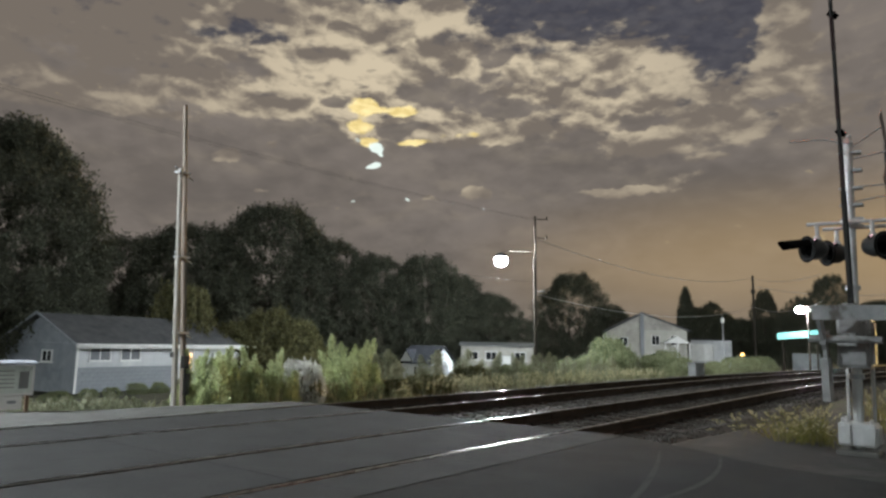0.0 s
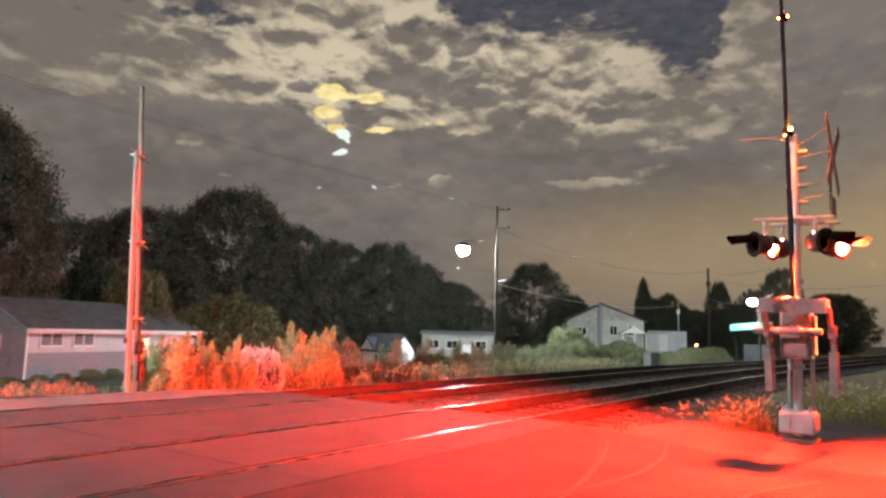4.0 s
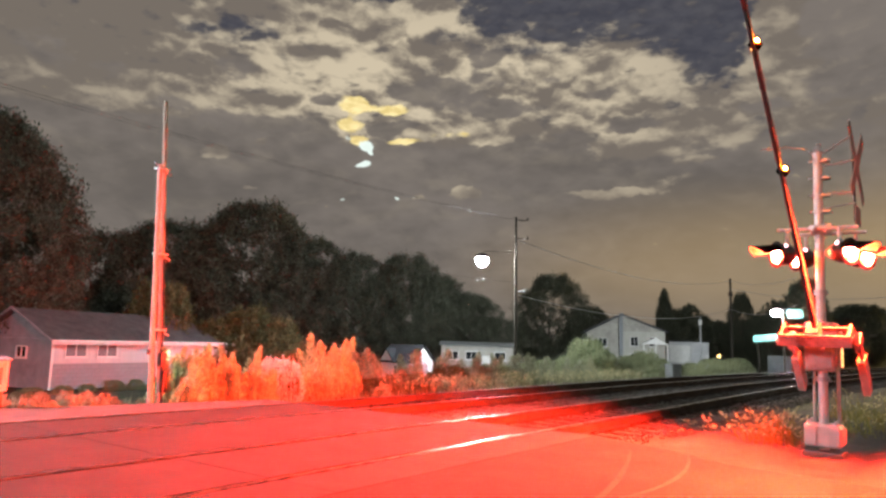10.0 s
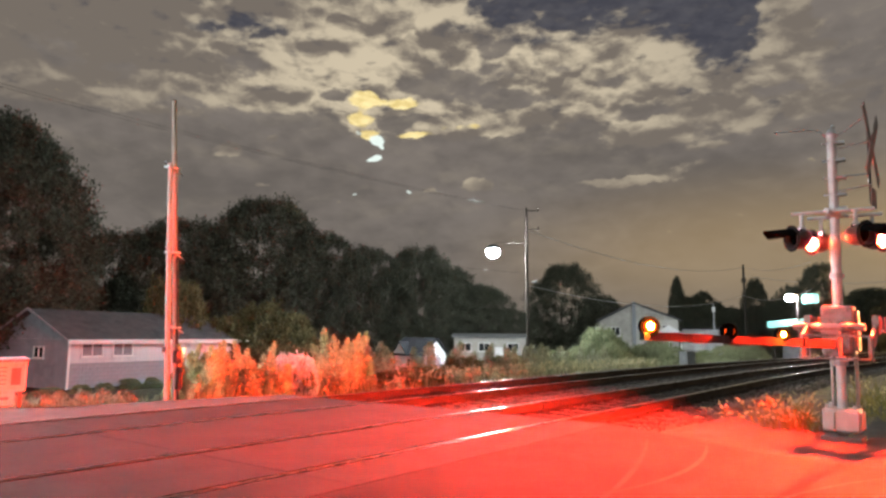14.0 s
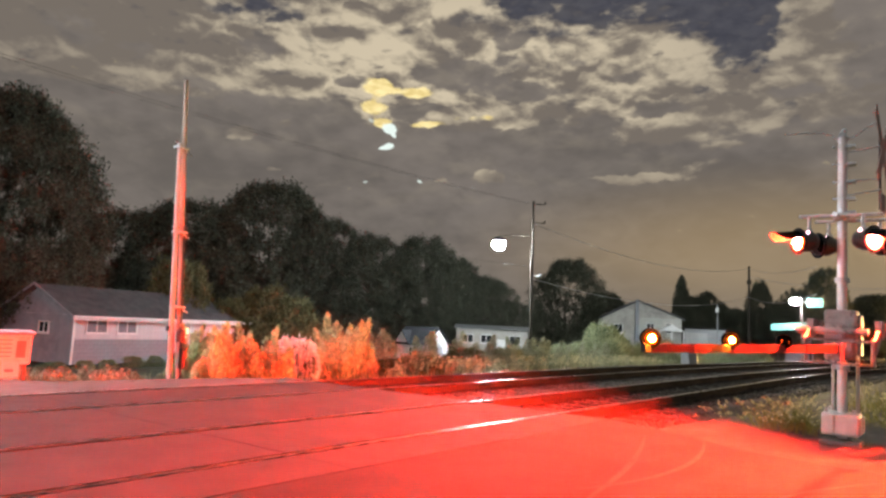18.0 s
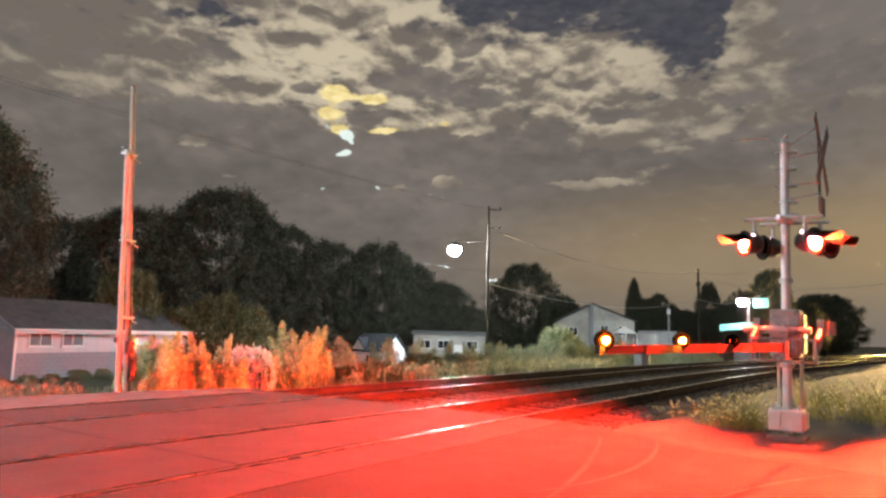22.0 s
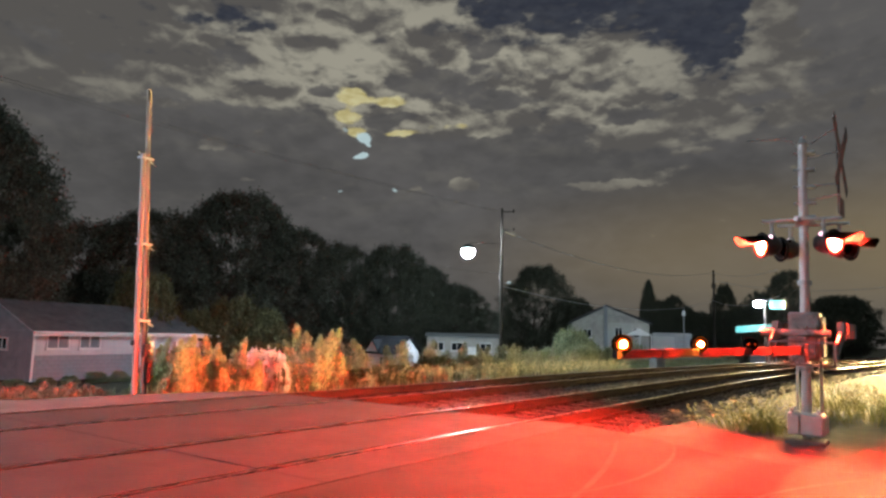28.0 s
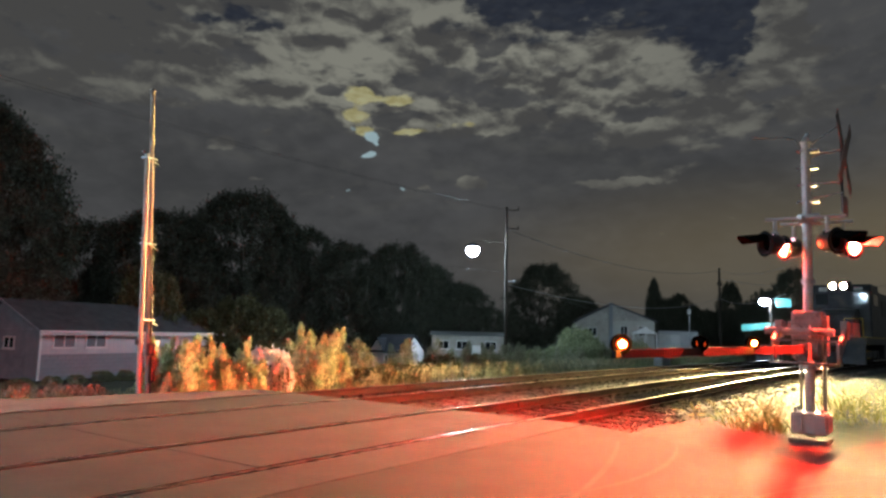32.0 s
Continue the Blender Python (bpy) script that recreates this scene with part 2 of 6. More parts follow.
# ---- materials ----
def surface(name, c1, c2, scale=6.0, rough=0.8, metal=0.0, bump=0.25, fine=60.0, speck=None, stretch=(1, 1, 1), coords="Object", spec=0.5, bump_size=0.02):
    """Two-scale noise between two colours, a fine bump, and stains of a third colour where given."""
    m = bpy.data.materials.new(name)
    m.use_nodes = True
    N = Nodes(m)
    v = N.vec("MULTIPLY", N.add("ShaderNodeTexCoord").outputs[coords], stretch).outputs[0]
    big = N.noise(v, scale, 5, 0.6)
    small = N.noise(v, fine, 4, 0.65)
    f = N.smooth(N.math("ADD", N.math("MULTIPLY", big, 0.65), N.math("MULTIPLY", small, 0.35)), 0.33, 0.67)
    rnd = N.add("ShaderNodeObjectInfo").outputs["Random"]
    isl = N.add("ShaderNodeNewGeometry").outputs["Random Per Island"]
    tone = N.math("ADD", N.math("MULTIPLY", rnd, 0.10), N.math("MULTIPLY", isl, 0.30))
    col = N.mix(f, c1, c2)
    col = N.mix(tone, col, tuple(0.55 * a for a in c1))
    if speck:
        col = N.mix(N.smooth(N.noise(v, scale * 0.37, 6, 0.7, 0.4), 0.52, 0.66), col, speck)
    b = N.add("ShaderNodeBsdfPrincipled", {"Base Color": col, "Metallic": metal, "Specular IOR Level": spec})
    N.t.links.new(N.smooth(small, 0.3, 0.7, max(0.02, rough - 0.12), min(1.0, rough + 0.12)), b.inputs["Roughness"])
    if bump:
        bp = N.add("ShaderNodeBump", {"Strength": bump, "Distance": bump_size, "Height": N.math("ADD", small, N.math("MULTIPLY", big, 0.5))})
        N.t.links.new(bp.outputs[0], b.inputs["Normal"])
    N.add("ShaderNodeOutputMaterial", {0: b.outputs[0]})
    return m


def leafy(name, c1, c2, scale=0.5, rough=0.7, thin=0.28):
    """Leaves and blades: the tone changes from leaf to leaf and from clump to clump, and some light passes through."""
    m = bpy.data.materials.new(name)
    m.use_nodes = True
    N = Nodes(m)
    isl = N.add("ShaderNodeNewGeometry").outputs["Random Per Island"]
    v = N.add("ShaderNodeTexCoord").outputs["Object"]
    f = N.math("ADD", N.math("MULTIPLY", isl, 0.5), N.math("MULTIPLY", N.noise(v, scale, 3), 0.5))
    col = N.mix(N.smooth(f, 0.25, 0.75), c1, c2)
    b = N.add("ShaderNodeBsdfPrincipled", {"Base Color": col, "Roughness": rough, "Specular IOR Level": 0.25})
    tr = N.add("ShaderNodeBsdfTranslucent", {0: col})
    mx = N.add("ShaderNodeMixShader", {0: thin, 1: b.outputs[0], 2: tr.outputs[0]})
    N.add("ShaderNodeOutputMaterial", {0: mx.outputs[0]})
    return m


def glowing(name, colour, strength):
    m = bpy.data.materials.new(name)
    m.use_nodes = True
    N = Nodes(m)
    e = N.add("ShaderNodeEmission", {0: (*colour, 1), 1: strength})
    N.add("ShaderNodeOutputMaterial", {0: e.outputs[0]})
    return m


RED_SIGNAL, RED_ARM = 440000.0, 2200.0
LAMP_FAR, LAMP_YARD, LAMP_ROAD = 2600.0, 1700.0, 13000.0
HEADLIGHT, DITCH = 780000.0, 380000.0

M_SKY = sky_material()
# near asphalt and panels are darkened in colour to stand for the light's falloff
M_ASPHALT_SHADED = surface("asphalt", (0.012, 0.012, 0.012), (0.027, 0.0265, 0.026), 1.3, 0.93, 0, 0.6, 90, (0.021, 0.0208, 0.0205), bump_size=0.01, spec=0.2)
M_PANEL_SHADED = surface("crossing_concrete", (0.020, 0.0198, 0.0195), (0.040, 0.0392, 0.0385), 1.6, 0.92, 0, 0.5, 70, (0.026, 0.0255, 0.025), bump_size=0.008, spec=0.25)
M_MARK = surface("pale_road_dust", (0.042, 0.041, 0.040), (0.084, 0.081, 0.078), 5.0, 0.95, 0, 0.3, 60, spec=0.1)
M_SEAL = surface("flangeway_rubber", (0.012, 0.012, 0.012), (0.026, 0.0255, 0.025), 3.0, 0.9, 0, 0.3, 50, (0.034, 0.033, 0.032), spec=0.2)
# shoulder dust; on the far road its paler tone also stands for lamplight
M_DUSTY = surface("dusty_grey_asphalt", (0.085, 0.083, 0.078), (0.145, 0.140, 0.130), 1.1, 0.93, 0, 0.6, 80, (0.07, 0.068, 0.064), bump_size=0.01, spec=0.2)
M_GROUND = surface("dry_earth_and_grass", (0.045, 0.042, 0.028), (0.10, 0.09, 0.055), 1.1, 0.95, 0, 0.8, 30, (0.07, 0.08, 0.03), bump_size=0.05)
M_GRAVEL = surface("gravel_shoulder", (0.020, 0.018, 0.016), (0.045, 0.041, 0.036), 3.0, 0.95, 0, 0.9, 45, (0.05, 0.045, 0.04), bump_size=0.03)
M_BALLAST = surface("ballast_stone", (0.055, 0.051, 0.047), (0.135, 0.125, 0.115), 3.0, 0.95, 0, 0.5, 30, spec=0.1)
M_TIE = surface("tarred_wooden_tie", (0.038, 0.034, 0.030), (0.085, 0.075, 0.066), 3.0, 0.95, 0, 0.6, 40, stretch=(1, 0.15, 1), spec=0.0)
M_RAILSIDE = surface("rusty_rail_steel", (0.035, 0.029, 0.026), (0.066, 0.056, 0.049), 4.0, 0.95, 0.0, 0.3, 60, stretch=(0.3, 1, 1), spec=0.0)
M_RAILTOP = surface("polished_rail_head", (0.15, 0.147, 0.144), (0.22, 0.216, 0.21), 2.0, 0.30, 1.0, 0.08, 50, stretch=(0.1, 1, 1))
M_GALV = surface("galvanised_steel", (0.36, 0.37, 0.38), (0.52, 0.53, 0.54), 9.0, 0.42, 0.75, 0.08, 80)
M_ALU = surface("aluminium_paint", (0.48, 0.48, 0.48), (0.62, 0.62, 0.61), 6.0, 0.45, 0.5, 0.08, 70, (0.36, 0.34, 0.31))
M_BLACK = surface("black_paint", (0.018, 0.018, 0.019), (0.035, 0.034, 0.034), 8.0, 0.5, 0.0, 0.1, 70)
M_PLATE = surface("matt_black_plate", (0.016, 0.016, 0.016), (0.028, 0.028, 0.028), 8.0, 0.95, 0.0, 0.05, 70, spec=0.05)
M_EDGE = surface("worn_edge_steel", (0.045, 0.042, 0.038), (0.085, 0.079, 0.072), 3.0, 0.85, 0.1, 0.1, 40, stretch=(0.2, 1, 1))
M_CAST = surface("dull_cast_iron", (0.19, 0.19, 0.19), (0.31, 0.305, 0.30), 6.0, 0.65, 0.2, 0.2, 50, (0.08, 0.07, 0.06))
M_DULL = surface("soot_black_inside", (0.003, 0.003, 0.003), (0.006, 0.006, 0.006), 8.0, 0.95, 0.0, 0.0, 70, spec=0.0)
M_SIGNBACK = surface("weathered_sign_back", (0.25, 0.195, 0.175), (0.37, 0.295, 0.265), 5.0, 0.95, 0.0, 0.1, 50, spec=0.0)
M_WHITE = surface("white_sign_sheet", (0.66, 0.66, 0.64), (0.80, 0.80, 0.78), 3.0, 0.45, 0.0, 0.05, 60, (0.52, 0.50, 0.46))
# band red taken almost to black, to look dim under the signal lamps
M_REDWHITE = surface("darkened_red_sheet", (0.020, 0.008, 0.0075), (0.031, 0.011, 0.010), 5.0, 0.95, 0, 0.05, 60)
M_CONCRETE = surface("concrete", (0.27, 0.26, 0.24), (0.42, 0.40, 0.37), 4.0, 0.85, 0, 0.4, 50, (0.2, 0.19, 0.17))
M_POLE = surface("weathered_pole_wood", (0.26, 0.235, 0.205), (0.44, 0.405, 0.36), 3.0, 0.85, 0, 0.7, 35, (0.10, 0.085, 0.07), stretch=(1, 1, 0.08))
M_WOODPOLE = surface("brown_pole_wood", (0.19, 0.150, 0.120), (0.34, 0.275, 0.225), 3.0, 0.85, 0, 0.7, 35, (0.09, 0.07, 0.055), stretch=(1, 1, 0.08))
M_DARKPOLE = surface("dark_tarred_pole", (0.05, 0.043, 0.036), (0.11, 0.095, 0.08), 3.0, 0.95, 0, 0.6, 35, stretch=(1, 1, 0.08), spec=0.1)
# a white arm's dimness is put into this near-black colour
M_ARM = surface("darkened_arm_sheet", (0.024, 0.023, 0.022), (0.040, 0.038, 0.037), 3.0, 0.95, 0.0, 0.05, 60, (0.045, 0.043, 0.041), spec=0.1)
M_WOOD = surface("brown_timber", (0.10, 0.065, 0.042), (0.19, 0.125, 0.08), 4.0, 0.8, 0, 0.5, 40, stretch=(1, 1, 0.12))
M_SIDING = surface("white_siding", (0.46, 0.47, 0.49), (0.60, 0.61, 0.62), 1.2, 0.6, 0, 0.15, 40, (0.56, 0.56, 0.55))
M_GREYWALL = surface("grey_block_wall", (0.23, 0.245, 0.27), (0.33, 0.345, 0.37), 2.0, 0.85, 0, 0.5, 30, (0.19, 0.2, 0.22))
M_ROOF = surface("dark_shingle", (0.055, 0.055, 0.06), (0.11, 0.11, 0.115), 2.0, 0.9, 0, 0.7, 25, (0.04, 0.04, 0.045))
M_SLATE = surface("dark_slate_roof", (0.018, 0.019, 0.022), (0.040, 0.042, 0.048), 3.0, 0.95, 0, 0.6, 25, spec=0.1)
M_TANWALL = surface("cream_siding", (0.42, 0.41, 0.37), (0.55, 0.53, 0.48), 1.5, 0.7, 0, 0.3, 40)
M_DULLTAN = surface("dull_beige_siding", (0.33, 0.315, 0.285), (0.46, 0.44, 0.395), 1.5, 0.8, 0, 0.3, 40, (0.27, 0.255, 0.23))
M_TRIM = surface("white_trim", (0.68, 0.68, 0.66), (0.82, 0.82, 0.80), 3.0, 0.5, 0, 0.1, 40)
M_CABINET = surface("grey_cabinet_paint", (0.17, 0.175, 0.175), (0.25, 0.255, 0.255), 3.0, 0.5, 0.1, 0.1, 60)
M_LOCO = surface("dark_locomotive_paint", (0.02, 0.022, 0.03), (0.05, 0.052, 0.06), 2.0, 0.45, 0.0, 0.1, 40, (0.08, 0.07, 0.055))
M_LOCOTRIM = surface("yellow_stripe_paint", (0.50, 0.34, 0.05), (0.62, 0.43, 0.08), 3.0, 0.45, 0, 0.05, 40)
M_TEAL = surface("pale_green_fascia", (0.14, 0.46, 0.42), (0.22, 0.58, 0.54), 2.0, 0.5, 0, 0.05, 40)
M_MAPPAPER = surface("faded_notice_print", (0.58, 0.65, 0.60), (0.74, 0.79, 0.74), 4.0, 0.5, 0, 0.0, 50, (0.24, 0.27, 0.24))
M_BARK = surface("bark", (0.05, 0.04, 0.03), (0.12, 0.10, 0.08), 5.0, 0.95, 0, 0.8, 25, stretch=(1, 1, 0.2))
M_LEAF = leafy("dark_tree_leaves", (0.054, 0.058, 0.043), (0.118, 0.122, 0.084), 0.35)
M_LEAF2 = leafy("olive_shrub_leaves", (0.07, 0.070, 0.030), (0.165, 0.150, 0.068), 0.8)
M_GREEN = leafy("green_shrub_leaves", (0.13, 0.15, 0.075), (0.30, 0.32, 0.19), 0.8)
M_WEED = leafy("dry_weed_stems", (0.16, 0.165, 0.095), (0.32, 0.31, 0.19), 1.5)
M_SEED = leafy("pale_seed_heads", (0.32, 0.30, 0.16), (0.58, 0.52, 0.33), 2.0)
M_SPIKE = leafy("dry_plume_grass", (0.35, 0.39, 0.21), (0.60, 0.65, 0.37), 1.2)
M_FOX = leafy("foxtail_straw", (0.11, 0.11, 0.033), (0.22, 0.205, 0.066), 1.5, thin=0.5)
M_GREYWEED = leafy("grey_green_weeds", (0.17, 0.18, 0.115), (0.36, 0.36, 0.25), 0.9)
M_BLOOM = leafy("white_blossom", (0.58, 0.58, 0.56), (0.80, 0.80, 0.78), 2.0)
M_WIRE = surface("black_cable", (0.02, 0.02, 0.02), (0.04, 0.04, 0.04), 3.0, 0.5, 0, 0, 20)
M_BLIND = surface("drawn_window_blind", (0.13, 0.135, 0.15), (0.20, 0.205, 0.22), 3.0, 0.7, 0, 0.1, 40)
M_GLASS = bpy.data.materials.new("dark_window_glass")
M_GLASS.use_nodes = True
gb = M_GLASS.node_tree.nodes["Principled BSDF"]
gb.inputs["Base Color"].default_value = (0.02, 0.022, 0.025, 1)
gb.inputs["Roughness"].default_value = 0.08
M_BULB = glowing("lit_red_signal_bulb", (1.0, 0.020, 0.0050), RED_SIGNAL)
M_LENS_RED = glowing("lit_red_signal_lens", (1.0, 0.13, 0.004), 5.0)
M_PEEP = glowing("lit_side_window", (1.0, 0.55, 0.62), 9.0)
M_LENS_ARM = glowing("lit_red_arm_lens", (1.0, 0.07, 0.004), 5.0)
M_ARM_CORE = glowing("lit_arm_lens_core", (1.0, 0.16, 0.010), 3.0 * RED_ARM)
M_HEAD = glowing("lit_headlight", (1.0, 0.64, 0.22), HEADLIGHT)
M_DITCH = glowing("lit_ditch_light", (1.0, 0.65, 0.23), DITCH)
M_STREET = glowing("lit_street_lamp", (0.86, 0.95, 1.0), LAMP_FAR)
M_ROADLAMP = glowing("lit_road_lamp", (0.84, 0.94, 1.0), LAMP_ROAD)
M_YARD = glowing("lit_flood_lamp", (0.92, 0.97, 1.0), LAMP_YARD)
M_DOORLIT = glowing("lit_door_glass", (1.0, 0.55, 0.25), 6.0)
M_TOWER = glowing("red_tower_lamp", (1.0, 0.12, 0.06), 30.0)
M_AMBER = glowing("amber_window_lamp", (1.0, 0.55, 0.18), 14.0)


# ---- mesh helpers ----
def box(bm, c, s, rz=0.0, tilt=None):
    m = Matrix.Translation(c) @ Matrix.Rotation(radians(rz), 4, "Z")
    if tilt:
        m = m @ tilt
    return bmesh.ops.create_cube(bm, size=1.0, matrix=m @ Matrix.Diagonal((*s, 1)))["verts"]


def bevelled(bm, width=0.01):
    bmesh.ops.bevel(bm, geom=list(bm.edges), offset=width, segments=2, affect="EDGES", profile=0.5)


def rod(bm, a, b, r0, r1=None, n=12):
    a, b = Vector(a), Vector(b)
    d = b - a
    m = Matrix.Translation((a + b) / 2) @ d.to_track_quat("Z", "Y").to_matrix().to_4x4()
    return bmesh.ops.create_cone(bm, cap_ends=True, segments=n, radius1=r0, radius2=r0 if r1 is None else r1, depth=d.length, matrix=m)["verts"]


def ball(bm, c, r, s=(1, 1, 1)):
    return bmesh.ops.create_uvsphere(bm, u_segments=20, v_segments=12, radius=r, matrix=Matrix.Translation(c) @ Matrix.Diagonal((*s, 1)))["verts"]


def prism(bm, outline, a, b, along="x"):
    """A flat outline drawn out from a to b along one axis."""
    def at(u, v, w):
        return {"x": (w, u, v), "y": (u, w, v), "z": (u, v, w)}[along]
    lo = [bm.verts.new(at(u, v, a)) for u, v in outline]
    hi = [bm.verts.new(at(u, v, b)) for u, v in outline]
    n = len(outline)
    faces = [bm.faces.new(lo), bm.faces.new(hi)]
    faces += [bm.faces.new((lo[i], lo[(i + 1) % n], hi[(i + 1) % n], hi[i])) for i in range(n)]
    bmesh.ops.recalc_face_normals(bm, faces=faces)
    return lo + hi


def mesh_of(name, bm, *mats, smooth=False):
    me = bpy.data.meshes.new(name)
    bm.to_mesh(me)
    bm.free()
    for m in mats:
        me.materials.append(m)
    if smooth:
        me.polygons.foreach_set("use_smooth", [True] * len(me.polygons))
    return me


def part(name, bm, mat, parent=None, label="", at=None, smooth=False):
    ob = new(name, mesh_of(name, bm, *(mat if isinstance(mat, tuple) else (mat,)), smooth=smooth))
    if parent is not None:
        ob.parent = parent
    if at is not None:
        ob.matrix_basis = at
    if label:
        ob["label"] = label
    return ob


def thing(name, m, label, category, group=""):
    ob = new(name)
    ob.empty_display_size = 0.2
    ob.matrix_basis = m
    return tagged(ob, label, category, group)


def one(fn, *args, **kw):
    bm = bmesh.new()
    fn(bm, *args, **kw)
    return bm


def quads(name, verts, mat, per=4):
    """A mesh of loose faces from an array of corners, four to a face."""
    v = np.asarray(verts, dtype=np.float32).reshape(-1, 3)
    n = len(v) // per
    me = bpy.data.meshes.new(name)
    me.vertices.add(len(v))
    me.vertices.foreach_set("co", v.ravel())
    me.loops.add(len(v))
    me.loops.foreach_set("vertex_index", np.arange(len(v), dtype=np.int32))
    me.polygons.add(n)
    me.polygons.foreach_set("loop_start", np.arange(0, len(v), per, dtype=np.int32))
    me.polygons.foreach_set("loop_total", np.full(n, per, dtype=np.int32))
    me.materials.append(mat)
    me.update(calc_edges=True)
    return me


# ---- the lie of the land ----
TRACK_Y = (5.35, 8.95)
GAUGE = 1.52


def bend(x):
    """The tracks run straight through the crossing and swing away beyond it."""
    if x < 20:
        return 0.0
    if x < 38:
        return -((x - 20) ** 2) / 400.0
    return -0.81 - 0.09 * (x - 38)


def slope(x):
    return 0.0 if x < 20 else (-(x - 20) / 200.0 if x < 38 else -0.09)


def ramp(v, a, b):
    t = min(1.0, max(0.0, (v - a) / (b - a)))
    return t * t * (3 - 2 * t)


def land(x, y):
    """Height of the ground: a low bank under the tracks that falls away behind them."""
    y = y - bend(x)
    z = -0.36 - 1.25 * ramp(y, 12.5, 24.0) - 0.5 * ramp(y, 24, 60)
    z += 0.20 * (1 - ramp(y, 2.2, 3.6)) - 0.10 * (1 - ramp(y, -14, 0))
    z += 0.06 * noise.noise((x * 0.35, y * 0.35, 0)) + 0.02 * noise.noise((x * 1.7, y * 1.7, 3))
    return z


def ground():
    fine = list(np.arange(-14, 60, 1.0))
    xs = [-2400, -900, -400, -180, -90, -50, -30, -20] + fine + [64, 70, 78, 88, 100, 120, 150, 200, 280, 400, 700, 1200, 2400]
    ys = [-2400, -900, -400, -180, -90, -50, -30, -20] + list(np.arange(-14, 46, 1.0)) + [50, 56, 64, 74, 90, 110, 150, 220, 400, 800, 2400]
    bm = bmesh.new()
    grid = [[bm.verts.new((x, y, land(x, y))) for y in ys] for x in xs]
    for i in range(len(xs) - 1):
        for j in range(len(ys) - 1):
            bm.faces.new((grid[i][j], grid[i + 1][j], grid[i + 1][j + 1], grid[i][j + 1]))
    ob = part("ground", bm, M_GROUND, smooth=True)
    tagged(ob, "dark rough ground with dry grass beside the tracks", "ground", kind="structure")


def slab(name, outline, z0, z1, mat, label, category):
    bm = bmesh.new()
    prism(bm, outline, z0, z1, "z")
    bmesh.ops.triangulate(bm, faces=list(bm.faces))
    return tagged(part(name, bm, mat), label, category, kind="structure")


def roads():
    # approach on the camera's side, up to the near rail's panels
    slab("road", [(-60, -60), (7.2, -60), (7.25, -4), (7.35, 0), (7.75, 1.9), (8.35, 2.8), (8.85, 3.85), (-60, 3.85)], -0.42, -0.012, M_ASPHALT_SHADED,
         "worn asphalt road up to the level crossing, darkened as light falloff", "road")
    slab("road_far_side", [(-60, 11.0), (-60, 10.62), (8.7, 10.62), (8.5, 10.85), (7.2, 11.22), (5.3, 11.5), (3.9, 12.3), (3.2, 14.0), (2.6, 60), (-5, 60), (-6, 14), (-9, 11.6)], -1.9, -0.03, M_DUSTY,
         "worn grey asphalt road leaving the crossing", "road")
    slab("gravel_shoulder", [(7.3, -30), (16, -30), (16, 2.6), (9.0, 3.3), (8.35, 2.8), (7.75, 1.9), (7.35, 0)], -0.5, -0.085, M_GRAVEL,
         "dark dirt and gravel shoulder beside the road", "gravel shoulder")


def tyre_marks():
    """Thin pale dusty arcs that turning wheels left on the asphalt."""
    for a, c, b, w in (((8.1, 2.42), (6.1, 1.72), (4.7, 2.34), 0.055), ((7.9, 3.02), (5.9, 2.28), (4.2, 2.10), 0.06), ((5.3, 1.20), (6.2, 1.10), (7.2, 0.50), 0.05)):
        a, c, b = Vector(a), Vector(c), Vector(b)
        bm = bmesh.new()
        last = None
        for i in range(25):
            t = i / 24
            p = a * (1 - t) ** 2 + c * (2 * t * (1 - t)) + b * t * t
            d = ((c - a) * (1 - t) + (b - c) * t).normalized()
            half = w * (0.25 + 0.75 * math.sin(math.pi * t)) * 0.5
            q = [bm.verts.new((p.x - d.y * half * k, p.y + d.x * half * k, -0.008)) for k in (-1, 1)]
            if last:
                bm.faces.new((last[0], last[1], q[1], q[0]))
            last = q
        bmesh.ops.recalc_face_normals(bm, faces=list(bm.faces))
        tagged(part("tyre_mark", bm, M_MARK), "pale curved tyre mark on the dark asphalt", "tyre mark", kind="structure")


def rail_mesh(y0, x0, x1):
    """A rail swept along the track: a rusty foot and web with a polished head."""
    prof = [(-0.07, -0.172), (0.07, -0.172), (0.07, -0.16), (0.012, -0.14), (0.012, -0.045), (0.036, -0.035), (0.036, -0.008), (0.028, 0.0),
            (-0.028, 0.0), (-0.036, -0.008), (-0.036, -0.035), (-0.012, -0.045), (-0.012, -0.14), (-0.07, -0.16)]
    xs = [x0] + [x for x in range(int(x0) + 1, int(x1)) if (x > 18 or x % 4 == 0) and (x < 90 or x % 6 == 0)] + [x1]
    bm = bmesh.new()
    rings = []
    for x in xs:
        s = slope(x)
        k = 1 / math.hypot(1, s)
        rings.append([bm.verts.new((x - s * k * u, y0 + bend(x) + k * u, w)) for u, w in prof])
    n = len(prof)
    for a, b in zip(rings, rings[1:]):
        for i in range(n):
            f = bm.faces.new((a[i], a[(i + 1) % n], b[(i + 1) % n], b[i]))
            f.material_index = 1 if i in (6, 7, 8) else 0
    bm.faces.new(rings[0])
    bm.faces.new(rings[-1])
    bmesh.ops.recalc_face_normals(bm, faces=list(bm.faces))
    return bm


